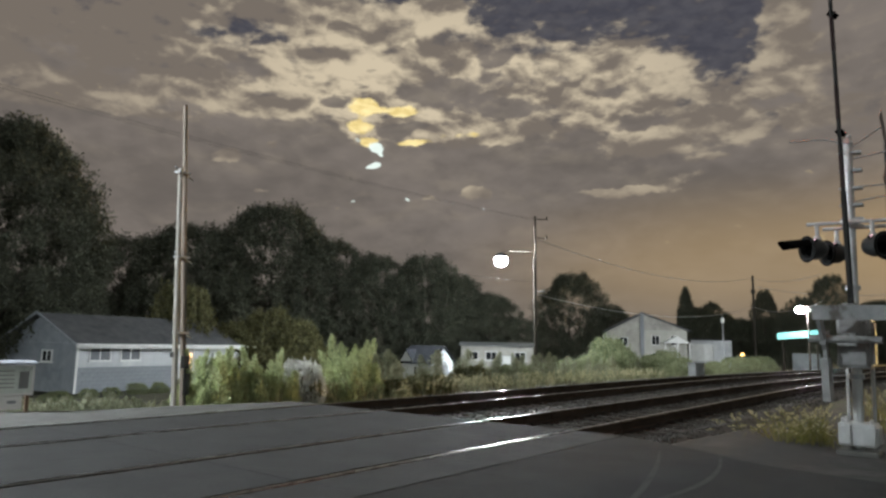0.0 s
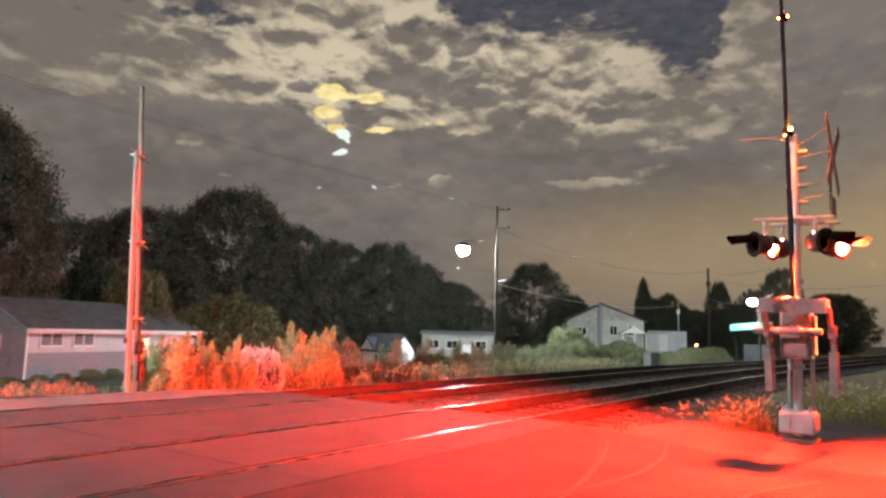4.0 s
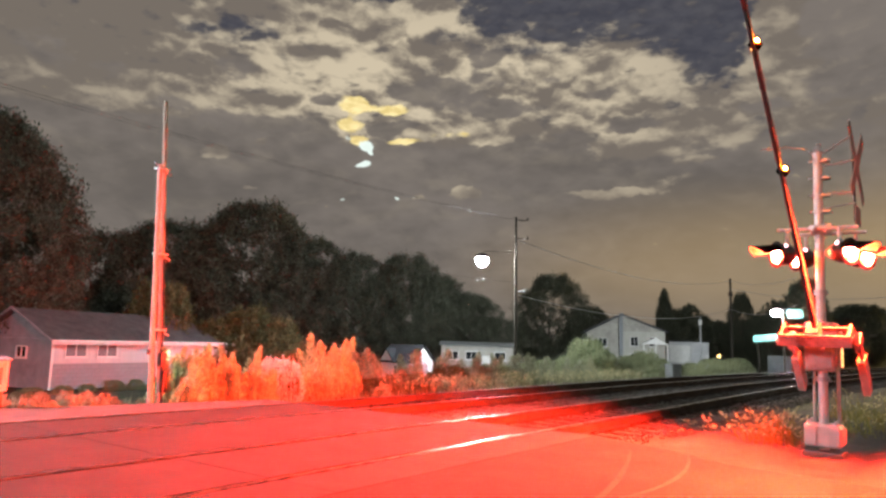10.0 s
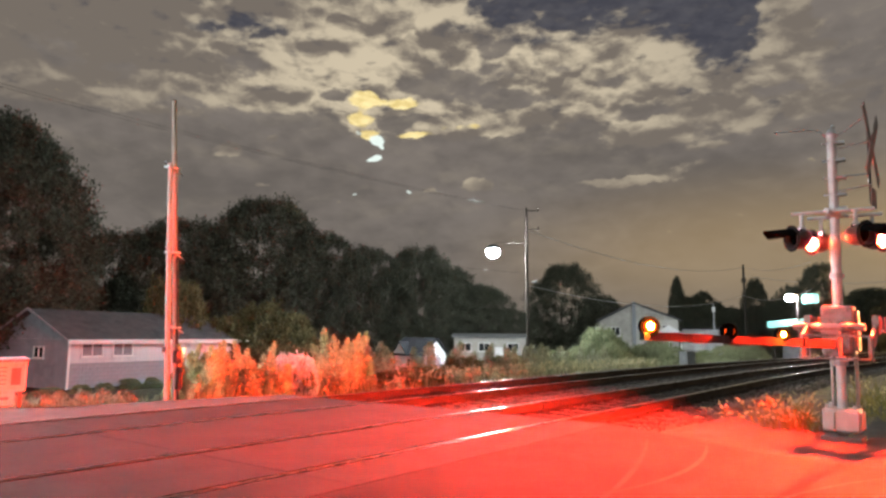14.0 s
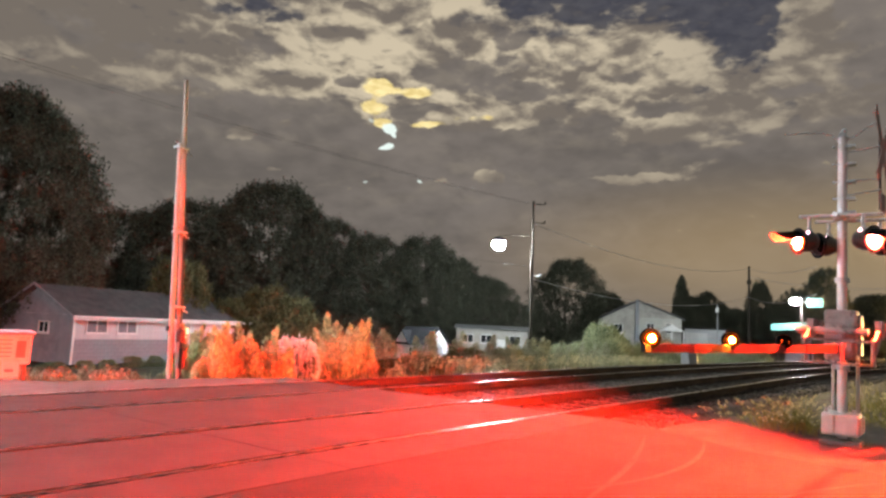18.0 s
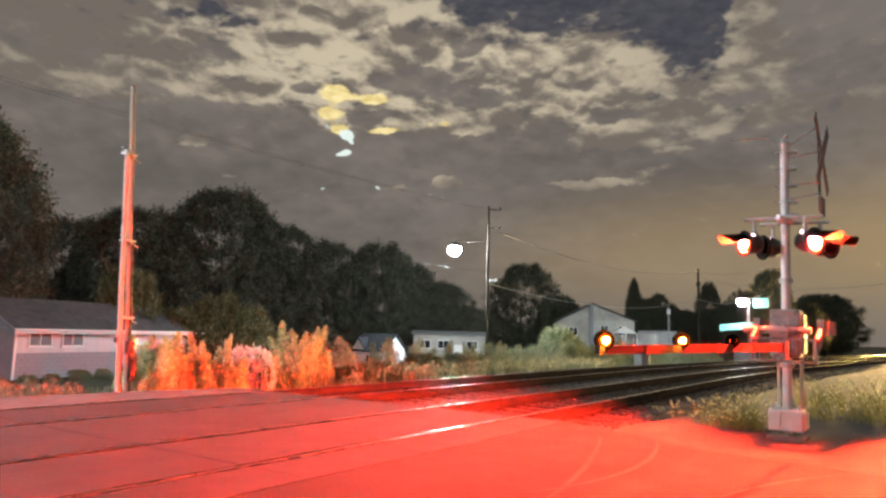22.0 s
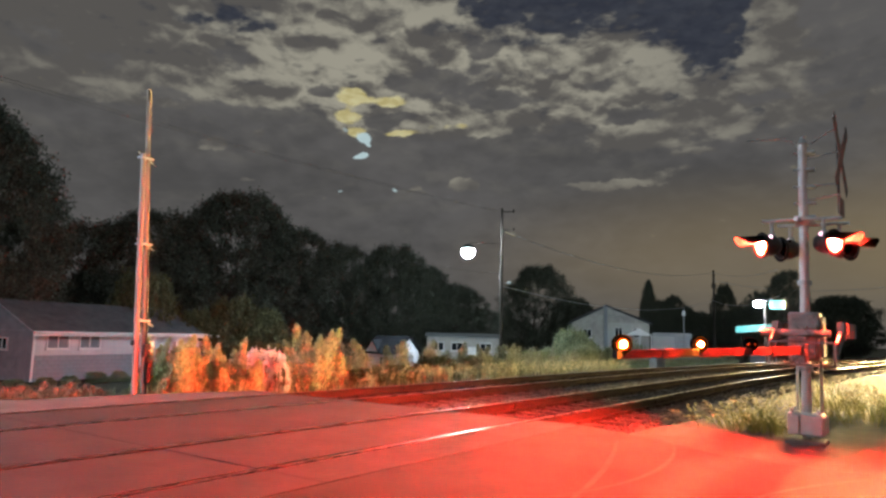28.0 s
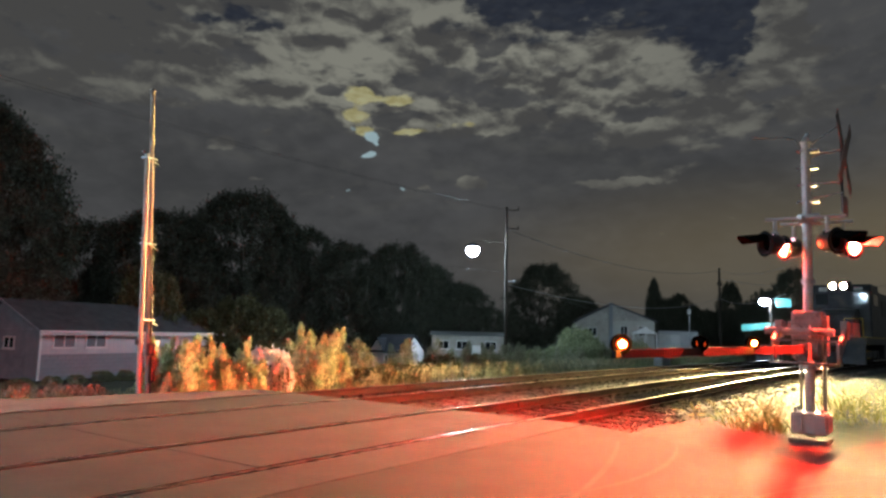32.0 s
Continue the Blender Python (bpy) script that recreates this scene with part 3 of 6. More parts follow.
def tracks():
    rng = random.Random(4)
    for k, yc in enumerate(TRACK_Y):
        t = thing("railway_track", pose(0, yc, 0), "straight railway track with polished rails on dark wooden ties", "railway track", "tracks at the crossing")
        for side in (-1, 1):
            r = part("rail", rail_mesh(side * GAUGE / 2, -60, 330), (M_RAILSIDE, M_RAILTOP), t, "rusty steel rail with a bright head")
            xj = {(0, 1): 11.45, (1, -1): 12.5, (1, 1): 12.8}.get((k, side), 14.6)
            jb = bmesh.new()
            for w in (-0.024, 0.024):
                box(jb, (xj, side * GAUGE / 2 + w, -0.09), (0.92, 0.022, 0.085))
                for q in (-0.36, -0.22, -0.08, 0.08, 0.22, 0.36):
                    rod(jb, (xj + q, side * GAUGE / 2 + w, -0.09), (xj + q, side * GAUGE / 2 + w * 2.1, -0.09), 0.016, n=6)
            part("joint_bar", jb, M_RAILSIDE, r)
        # ties: those near the crossing are separate pieces
        tie = one(box, (0, 0, 0), (0.23, 2.60, 0.17))
        bevelled(tie, 0.012)
        me = mesh_of("tie", tie, M_TIE)
        plate = bmesh.new()
        box(plate, (0, 0, 0.093), (0.19, 0.34, 0.018))
        for q in (-0.115, 0.115):
            for w in (-0.06, 0.06):
                box(plate, (w, q, 0.105), (0.028, 0.045, 0.03))
        pm = mesh_of("tie_plate", plate, M_RAILSIDE)
        x = 9.15
        far = bmesh.new()
        while x < 150:
            m = pose(x, bend(x) + rng.uniform(-0.05, 0.05), -0.262 + rng.uniform(-0.008, 0.008), 0, 0, math.degrees(math.atan(slope(x))) + rng.uniform(-1.2, 1.2))
            if x < 62:
                for nm, mesh, off in (("tie", me, 0), ("tie_plate", pm, -GAUGE / 2), ("tie_plate", pm, GAUGE / 2)):
                    ob = new(nm, mesh)
                    ob.parent = t
                    ob.matrix_basis = m @ pose(0, off, 0)
            else:
                far_v = box(far, (0, 0, 0), (0.23, 2.6, 0.17))
                bmesh.ops.transform(far, matrix=m, verts=far_v)
            x += 0.55
        f = part("far_ties", far, M_TIE, t)
        f["kind"] = "stuff"


def ballast():
    bm = bmesh.new()
    lo, hi = TRACK_Y[0] - 2.3, TRACK_Y[1] + 2.3
    prof = [(lo, -0.48), (lo + 0.75, -0.205), (6.9, -0.195), (7.15, -0.24), (7.4, -0.195), (hi - 0.75, -0.205), (hi, -0.50)]
    xs = [-60, -30, -12] + list(np.arange(8.0, 90, 1.0)) + [100, 120, 160, 220, 330]
    rows = [[bm.verts.new((x, y + bend(x), z + 0.015 * noise.noise((x, y, 1)))) for y, z in prof] for x in xs]
    for a, b in zip(rows, rows[1:]):
        for i in range(len(prof) - 1):
            bm.faces.new((a[i], b[i], b[i + 1], a[i + 1]))
    tagged(part("ballast_bed", bm, M_BALLAST), "dark stone ballast under the railway tracks", "ballast", kind="structure")
    # loose stones on top
    rng = np.random.default_rng(7)
    n = 16000
    x = 8.9 + 46 * rng.random(n) ** 1.7
    y = rng.uniform(lo + 0.15, hi - 0.15, n)
    keep = np.ones(n, bool)
    for yc in TRACK_Y:
        for s in (-1, 1):
            keep &= np.abs(y - yc - s * GAUGE / 2) > 0.085
    x, y = x[keep], y[keep]
    z = np.interp(y, [p[0] for p in prof], [p[1] for p in prof])
    y = y + np.array([bend(a) for a in x])
    r = rng.uniform(0.018, 0.036, len(x)) * (1 + x / 90)
    oct_v = np.array([(1, 0, 0), (0, 1, 0), (-1, 0, 0), (0, -1, 0), (0, 0, 1), (0, 0, -1)], float)
    tri = np.array([(0, 1, 4), (1, 2, 4), (2, 3, 4), (3, 0, 4), (1, 0, 5), (2, 1, 5), (3, 2, 5), (0, 3, 5)])
    pts = oct_v[None] * rng.uniform(0.6, 1.3, (len(x), 6, 1)) * r[:, None, None] * (1, 1, 0.75)
    a = rng.uniform(0, 6.28, len(x))
    c, s = np.cos(a)[:, None], np.sin(a)[:, None]
    px = pts[..., 0] * c - pts[..., 1] * s + x[:, None]
    py = pts[..., 0] * s + pts[..., 1] * c + y[:, None]
    pz = pts[..., 2] + z[:, None] + 0.012
    v = np.stack([px, py, pz], -1)[:, tri]
    me = quads("ballast_stones", v, M_BALLAST, per=3)
    bm = bmesh.new()
    bm.from_mesh(me)
    bmesh.ops.remove_doubles(bm, verts=bm.verts, dist=0.0004)
    bm.to_mesh(me)
    bm.free()
    tagged(new("ballast_stones", me), "loose dark grey crushed stones between the rails", "ballast", kind="stuff")


def crossing():
    """Concrete panels between and beside the rails, with the flangeways left open."""
    base = slab("crossing_deck", [(-60, 3.85), (8.75, 3.85), (8.75, 10.62), (-60, 10.62)], -0.5, -0.20, M_BALLAST, "level crossing deck of concrete panels between the rails", "level crossing")
    rng = random.Random(9)
    r = [yc + s * GAUGE / 2 for yc in TRACK_Y for s in (-1, 1)]
    strips = [(3.86, r[0] - 0.05), (r[0] + 0.085, r[1] - 0.085), (r[1] + 0.05, r[2] - 0.05), (r[2] + 0.085, r[3] - 0.085), (r[3] + 0.05, 10.61)]
    for a, b in strips:
        bm = bmesh.new()
        box(bm, (0, 0, 0), (4.878, b - a, 0.19))
        bmesh.ops.bevel(bm, geom=list(bm.edges), offset=0.004, segments=1, affect="EDGES")
        # the far row is coloured paler, as the zone the lamp lights
        me = mesh_of("panel", bm, M_DUSTY if b > 10.5 else M_PANEL_SHADED)
        for i in range(5):
            ob = new("panel", me)
            ob.parent = base
            ob.matrix_basis = pose(8.85 - 2.44 - 4.88 * i + rng.uniform(-0.002, 0.002), (a + b) / 2, -0.102 + rng.uniform(-0.002, 0.002), rng.uniform(-0.08, 0.08), rng.uniform(-0.02, 0.02))
        # worn steel edge strip beside each rail
        for e in (a, b):
            if abs(e - 3.86) > 0.1 and abs(e - 10.61) > 0.1:
                ob = part("edge_strip", one(box, (-3.4, e + (0.006 if e == a else -0.006), -0.036), (24.4, 0.012, 0.05)), M_EDGE, base, "worn steel edge strip")
    for y in r:
        for lo, hi in ((-0.049, -0.037), (0.037, 0.049)):
            part("rubber_seal", one(box, (-3.4, y + (lo + hi) / 2, -0.060), (24.4, hi - lo, 0.07)), M_SEAL, base, "dark rubber seal beside the rail")
    for k, y in enumerate(r):
        a = 0.050 if k % 2 == 0 else -0.084
        part("flange_filler", one(box, (-3.4, y + a + 0.017, -0.075), (24.4, 0.033, 0.07)), M_SEAL, base, "dark rubber filler in the flangeway")


# ---- the crossing signal ----
MAST = (9.95, 1.29)
PIVOT = (-0.35, -0.07, 1.42)
ARM_YAW = -4.5
FLASH = 1.48
LIT_FROM = 1.86


def lamp_globe(bm, r, both=False, edge=0.35, core=0.93, bulb=0.0):
    """A round lamp insert: its lit face looks along +y (or both ways), the rest is dull black; a bright filament sits in its middle."""
    bmesh.ops.create_uvsphere(bm, u_segments=32, v_segments=20, radius=r, matrix=Matrix.Rotation(radians(90), 4, "X"))
    for f in bm.faces:
        y = f.calc_center_median().y / r
        y = abs(y) if both else y
        f.material_index = 2 if y > core and (both or not bulb) else (1 if y > edge else 0)
    if bulb:
        # a flat lens boss on a signal lamp, a small knob on each face of an arm lamp
        spots = [(r * 1.16, 1.0), (-r * 1.16, 1.0)] if both else [(r * 0.995, 0.25)]
        for y, flat in spots:
            made = bmesh.ops.create_uvsphere(bm, u_segments=14, v_segments=8, radius=bulb, matrix=Matrix.Translation((0, y, 0)) @ Matrix.Diagonal((1, flat, 1, 1)))["verts"]
            for f in {f for v in made for f in v.link_faces}:
                f.material_index = 2


def side_lens(bm, r, side):
    """A small ball, lit on the half that looks out to one side."""
    bmesh.ops.create_uvsphere(bm, u_segments=16, v_segments=12, radius=r)
    for f in bm.faces:
        f.material_index = 1 if f.calc_center_median().x * side > 0 else 0


def lamp_head(parent, m, tone):
    """A round signal light: cup, backplate, long hood and the insert that turns its lit face out."""
    bm = bmesh.new()
    # cup open to the front
    n = 24
    prof = [(0.1095, -0.15), (0.1095, -0.02), (0.124, 0.035), (0.136, 0.035), (0.136, -0.02), (0.134, -0.12), (0.10, -0.20), (0.05, -0.235)]
    rings = [[bm.verts.new((r * math.cos(6.2832 * i / n), y, r * math.sin(6.2832 * i / n))) for i in range(n)] for r, y in prof]
    for a, b in zip(rings, rings[1:]):
        for i in range(n):
            bm.faces.new((a[i], a[(i + 1) % n], b[(i + 1) % n], b[i]))
    bm.faces.new(rings[-1])
    bmesh.ops.recalc_face_normals(bm, faces=list(bm.faces))
    head = part("lamp_head", bm, M_BLACK, parent, "round black signal light with a long hood", m, smooth=True)
    ring = bmesh.new()
    for i in range(32):
        a = 6.2832 * i / 32
        b = 6.2832 * (i + 1) / 32
        q = [(0.122, 0.032), (0.172, 0.032), (0.172, 0.026), (0.122, 0.026)]
        for (r0, y0), (r1, y1) in zip(q, q[1:] + q[:1]):
            ring.faces.new([ring.verts.new((r * math.cos(w), y, r * math.sin(w))) for r, y, w in ((r0, y0, a), (r1, y1, a), (r1, y1, b), (r0, y0, b))])
    bmesh.ops.remove_doubles(ring, verts=ring.verts, dist=0.0005)
    bmesh.ops.recalc_face_normals(ring, faces=list(ring.faces))
    part("backplate", ring, M_PLATE, head)
    hood = bmesh.new()
    k = 18
    for r in (0.134, 0.128):
        rows = []
        for i in range(k + 1):
            w = radians(14 + 152 * i / k)
            length = 0.20 + 0.17 * max(0.0, math.sin(w))
            rows.append([hood.verts.new((r * math.cos(w), 0.03 + length * t, r * math.sin(w) - 0.03 * t)) for t in (0, 0.5, 1.0)])
        for a, b in zip(rows, rows[1:]):
            for j in range(2):
                hood.faces.new((a[j], b[j], b[j + 1], a[j + 1]))
    part("hood", hood, M_DULL, head, "long black hood", smooth=True)
    ins = part("lamp_insert", one(lamp_globe, 0.108, edge=0.5, bulb=0.066), (M_DULL, M_LENS_RED, M_BULB), head, "red signal lamp", pose(0, -0.076, 0), smooth=True)
    ins["phase"] = tone
    # small side window that shows whether the lamp burns
    side = -1 if m.to_euler().z < 1.5 else 1
    at = pose(side * 0.100, -0.035 if side < 0 else -0.075, 0.095)
    part("side_window_rim", one(rod, at.translation + Vector((side * 0.006, 0, 0.006)), at.translation + Vector((side * -0.02, 0, -0.02)), 0.026, n=14), M_BLACK, head)
    peep = part("side_window", one(side_lens, 0.021, side), (M_DULL, M_PEEP), head, "small pale pink side window", pose(*(at.translation + Vector((side * 0.008, 0, 0.008)))), smooth=True)
    peep["phase"] = tone
    return ins, peep


INSERTS = []


LAMP_Z = -0.156


def crossing_signal():
    t = thing("crossing_signal", pose(*MAST, -0.10, 1.0), "grey steel crossing signal mast with red flashing lights and gate arm", "crossing signal")
    base = one(box, (0, 0, 0.02), (0.45, 0.45, 0.10))
    bevelled(base, 0.02)
    part("footing", base, M_DUSTY, t, "dirty square concrete footing")
    jb = bmesh.new()
    box(jb, (0, 0, 0.26), (0.40, 0.40, 0.27))
    bevelled(jb, 0.02)
    for q in (-0.13, 0.13):
        box(jb, (-0.21, q, 0.26), (0.03, 0.12, 0.20))
        box(jb, (q, -0.21, 0.26), (0.12, 0.03, 0.20))
    for dx in (-0.15, 0.15):
        for dy in (-0.15, 0.15):
            rod(jb, (dx, dy, 0.38), (dx, dy, 0.45), 0.02, n=8)
    part("junction_box", jb, M_ALU, t, "cast metal junction box at the foot")
    pole = bmesh.new()
    rod(pole, (0, 0, 0.08), (0, 0, 3.92), 0.058, 0.055, 20)
    part("mast", pole, M_ALU, t, "aluminium-painted round mast", smooth=False)
    for z in (0.95, 1.62, 2.05):
        part("mast_collar", one(rod, (0, 0, z - 0.03), (0, 0, z + 0.03), 0.083, n=20), M_GALV, t)
    bell = bmesh.new()
    rod(bell, (0, 0, 3.90), (0, 0, 3.98), 0.075, 0.03)
    ball(bell, (0, -0.02, 4.0), 0.03)
    part("mast_cap", bell, M_GALV, t)
    # step brackets and conduit on the far side of the mast
    for z in (3.78, 3.55, 3.32, 3.10, 2.92):
        st = bmesh.new()
        box(st, (0.0, -0.10, z), (0.12, 0.10, 0.035))
        rod(st, (-0.04, -0.06, z), (-0.04, 0.085, z), 0.012, n=8)
        ball(st, (-0.04, 0.09, z), 0.018)
        part("mast_clamp", st, M_GALV, t)
    wire = bmesh.new()
    pts = [(-0.02, 0.05, 3.86), (-0.03, 0.12, 3.95), (-0.05, 0.22, 3.985), (-0.07, 0.42, 4.0), (-0.10, 0.66, 4.005)]
    for a, b in zip(pts, pts[1:]):
        rod(wire, a, b, 0.009, n=8)
    part("bent_rod", wire, M_GALV, t, "thin bent steel rod at the top")
    # crossbuck on its own brackets
    cb = bmesh.new()
    for a, off in ((45, 0.0), (-45, 0.012)):
        box(cb, (0, -off, 0), (1.22, 0.010, 0.17), 0, Matrix.Rotation(radians(a), 4, "Y"))
    crossbuck = part("crossbuck", cb, M_SIGNBACK, t, "dull crossbuck sign seen edge on", pose(0, -0.44, 3.70, 0, 0, -4))
    part("track_sign", one(box, (0, 0, -0.68), (0.34, 0.010, 0.24)), M_SIGNBACK, t, "small dull sign below the crossbuck", pose(0, -0.44, 3.70, 0, 0, -4))
    bar = bmesh.new()
    rod(bar, (0, -0.41, 2.95), (0, -0.41, 3.90), 0.016, n=10)
    part("sign_post", bar, M_BLACK, t)
    for z, up, reach in ((3.86, 0.22, -0.40), (3.70, 0.05, -0.43), (3.33, 0.0, -0.41), (3.14, 0.05, -0.42), (2.80, 0.0, -0.52)):
        rb = bmesh.new()
        rod(rb, (-0.03, -0.06, z), (-0.03, reach, z + up), 0.010, n=8)
        part("sign_bracket", rb, M_GALV, t)
    # cross arm with four lights, two facing each way
    ca = bmesh.new()
    rod(ca, (-0.27, 0.05, 2.86), (0.27, -0.10, 2.86), 0.030, n=14)
    rod(ca, (-0.17, -0.46, 2.86), (-0.17, 0.47, 2.86), 0.024, n=12)
    rod(ca, (0.30, -0.50, 2.86), (0.30, 0.36, 2.86), 0.024, n=12)
    box(ca, (0, 0, 2.86), (0.18, 0.18, 0.10))
    part("cross_arm", ca, M_ALU, t, "horizontal pipe arm carrying the lights")
    for x, y, z, yaw, tone in ((-0.25, 0.44, 2.53, 44, 1), (0.25, 0.29, 2.53, 44, 0), (-0.25, -0.35, 2.54, 146, 1), (0.25, -0.48, 2.53, 146, 0)):
        neck = bmesh.new()
        w = radians(yaw)
        rod(neck, (x + 0.12 * math.sin(w), y - 0.12 * math.cos(w), z + 0.11), (x + 0.12 * math.sin(w), y - 0.12 * math.cos(w), 2.87), 0.024, n=10)
        ball(neck, (x + 0.12 * math.sin(w), y - 0.12 * math.cos(w), z + 0.13), 0.05)
        part("lamp_hanger", neck, M_ALU, t)
        INSERTS.extend(lamp_head(t, pose(x, y, z, -3, 0, yaw), tone))
    # gate machine
    gm = bmesh.new()
    box(gm, (0.0, 0.0, 1.36), (0.34, 0.36, 0.62))
    bevelled(gm, 0.03)
    box(gm, (0.0, -0.20, 1.36), (0.26, 0.04, 0.50))
    box(gm, (-0.185, 0.0, 1.30), (0.03, 0.26, 0.40))
    rod(gm, (-0.35, -0.32, 1.40), (-0.35, 0.46, 1.40), 0.045, n=14)
    box(gm, (-0.20, 0.05, 1.40), (0.32, 0.20, 0.16))
    part("gate_machine", gm, M_CAST, t, "grey cast gate machine on the mast")
    cdt = bmesh.new()
    rod(cdt, (0.10, -0.16, 0.40), (0.10, -0.16, 1.06), 0.022, n=8)
    rod(cdt, (0.16, 0.12, 0.40), (0.16, 0.12, 1.06), 0.018, n=8)
    part("conduit", cdt, M_GALV, t)
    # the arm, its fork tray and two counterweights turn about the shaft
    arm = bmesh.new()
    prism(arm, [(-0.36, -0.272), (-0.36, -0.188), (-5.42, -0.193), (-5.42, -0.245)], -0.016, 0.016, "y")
    gate = part("gate_arm", arm, M_ARM, t, "long gate arm with red bands, darkened far below white", pose(*PIVOT))
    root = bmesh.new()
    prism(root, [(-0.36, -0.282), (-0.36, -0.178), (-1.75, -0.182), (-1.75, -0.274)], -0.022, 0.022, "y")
    part("arm_sleeve", root, M_ARM, gate, "darkened metal sleeve at the arm's root")
    tray = bmesh.new()
    for x, z, tall in ((-0.30, -0.13, 0.05), (-0.335, -0.40, 0.17)):
        box(tray, (x, 0, z), (tall, 0.76, 0.025))
    for y in (-0.357, 0.357):
        box(tray, (-0.32, y, -0.265), (0.14, 0.030, 0.245))
    box(tray, (-0.34, 0.02, -0.265), (0.18, 0.14, 0.22))
    part("fork_tray", tray, M_CAST, gate, "boxy metal fork at the arm's root")
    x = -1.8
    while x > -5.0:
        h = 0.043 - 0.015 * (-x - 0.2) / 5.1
        part("red_band", one(box, (x - 0.2, 0, -0.23 + 0.010 * (-x - 0.2) / 5.1), (0.40, 0.036, 2 * h + 0.003)), M_REDWHITE, gate, "darkened red reflective band")
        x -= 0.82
    for s in (-1, 1):
        cw = bmesh.new()
        y = s * 0.365
        prism(cw, [(-0.30, -0.30), (-0.30, -0.12), (0.10, 0.10), (0.66, 0.10), (0.66, 0.0), (0.16, -0.02)], y - 0.02, y + 0.02, "y")
        prism(cw, [(0.26, -0.07), (0.78, -0.07), (0.78, 0.11), (0.26, 0.11)], y - 0.042, y + 0.042, "y")
        prism(cw, [(-0.06, -0.10), (0.08, -0.10), (0.08, 0.12), (-0.06, 0.12)], y - 0.035, y + 0.035, "y")
        part("counterweight", cw, M_CAST, gate, "cast counterweight plate")
    for d, tone in ((2.46, 0), (3.89, 1), (5.32, 2)):
        hs = bmesh.new()
        n = 16
        rings = [[hs.verts.new((r * math.cos(6.2832 * i / n), y, r * math.sin(6.2832 * i / n))) for i in range(n)] for r, y in ((0.037, -0.028), (0.064, -0.028), (0.064, 0.028), (0.037, 0.028))]
        for q, w in zip(rings, rings[1:] + rings[:1]):
            for i in range(n):
                hs.faces.new((q[i], q[(i + 1) % n], w[(i + 1) % n], w[i]))
        box(hs, (0, 0, -0.06), (0.035, 0.03, 0.04))
        at = pose(-d, 0, LAMP_Z, 0, 0, -50)
        part("arm_lamp", hs, M_DULL, gate, "small round arm lamp", at)
        # the tip lamp burns steadily, the others flash
        steady = tone == 2
        ins = part("arm_lens", one(lamp_globe, 0.045, True, -0.1 if steady else 0.70, 0.90, 0.010), (M_DULL, M_LENS_ARM, M_ARM_CORE), gate, "red arm lamp lens", at, smooth=True)
        if not steady:
            ins["phase"] = tone
            INSERTS.append(ins)
    return gate


# ---- poles, sign and lamps ----
def pole_pair():
    """Two wooden poles strapped together beside the road."""
    tall = thing("utility_pole", pose(7.53, 12.13, -0.5), "weathered brown utility pole strapped to a shorter one", "utility pole", "poles by the road")
    lean = Vector((-0.395, 0.02, 6.22))
    part("pole", one(rod, (0, 0, 0), lean, 0.050, 0.043, 18), M_WOODPOLE, tall)
    for z in (4.85, 3.2, 1.75):
        b = bmesh.new()
        p = lean * (z / 6.22)
        box(b, (p.x - 0.06, p.y - 0.03, z), (0.27, 0.15, 0.035), 8)
        rod(b, (p.x - 0.24, p.y - 0.06, z + 0.09), (p.x + 0.20, p.y + 0.02, z - 0.10), 0.014, n=8)
        part("strap", b, M_GALV, tall, "steel strap and bolt")
    mb = bmesh.new()
    box(mb, (-0.09, -0.10, 1.20), (0.12, 0.12, 0.24))
    box(mb, (-0.02, -0.09, 0.78), (0.09, 0.10, 0.40))
    bevelled(mb, 0.015)
    part("meter_box", mb, M_BLACK, tall, "small dark meter boxes")
    part("conduit", one(rod, (0.0, -0.075, 0.2), (-0.19, -0.055, 3.1), 0.018, n=8), M_BLACK, tall)
    part("bracket", one(box, (-0.30, -0.05, 1.34), (0.12, 0.08, 0.10)), M_BLACK, tall)
    short = thing("utility_pole", pose(7.30, 12.06, -0.5), "shorter pale wooden pole beside a taller one", "utility pole", "poles by the road")
    part("pole", one(rod, (0, 0, 0), (-0.21, 0.02, 4.93), 0.052, 0.045, 18), M_POLE, short)


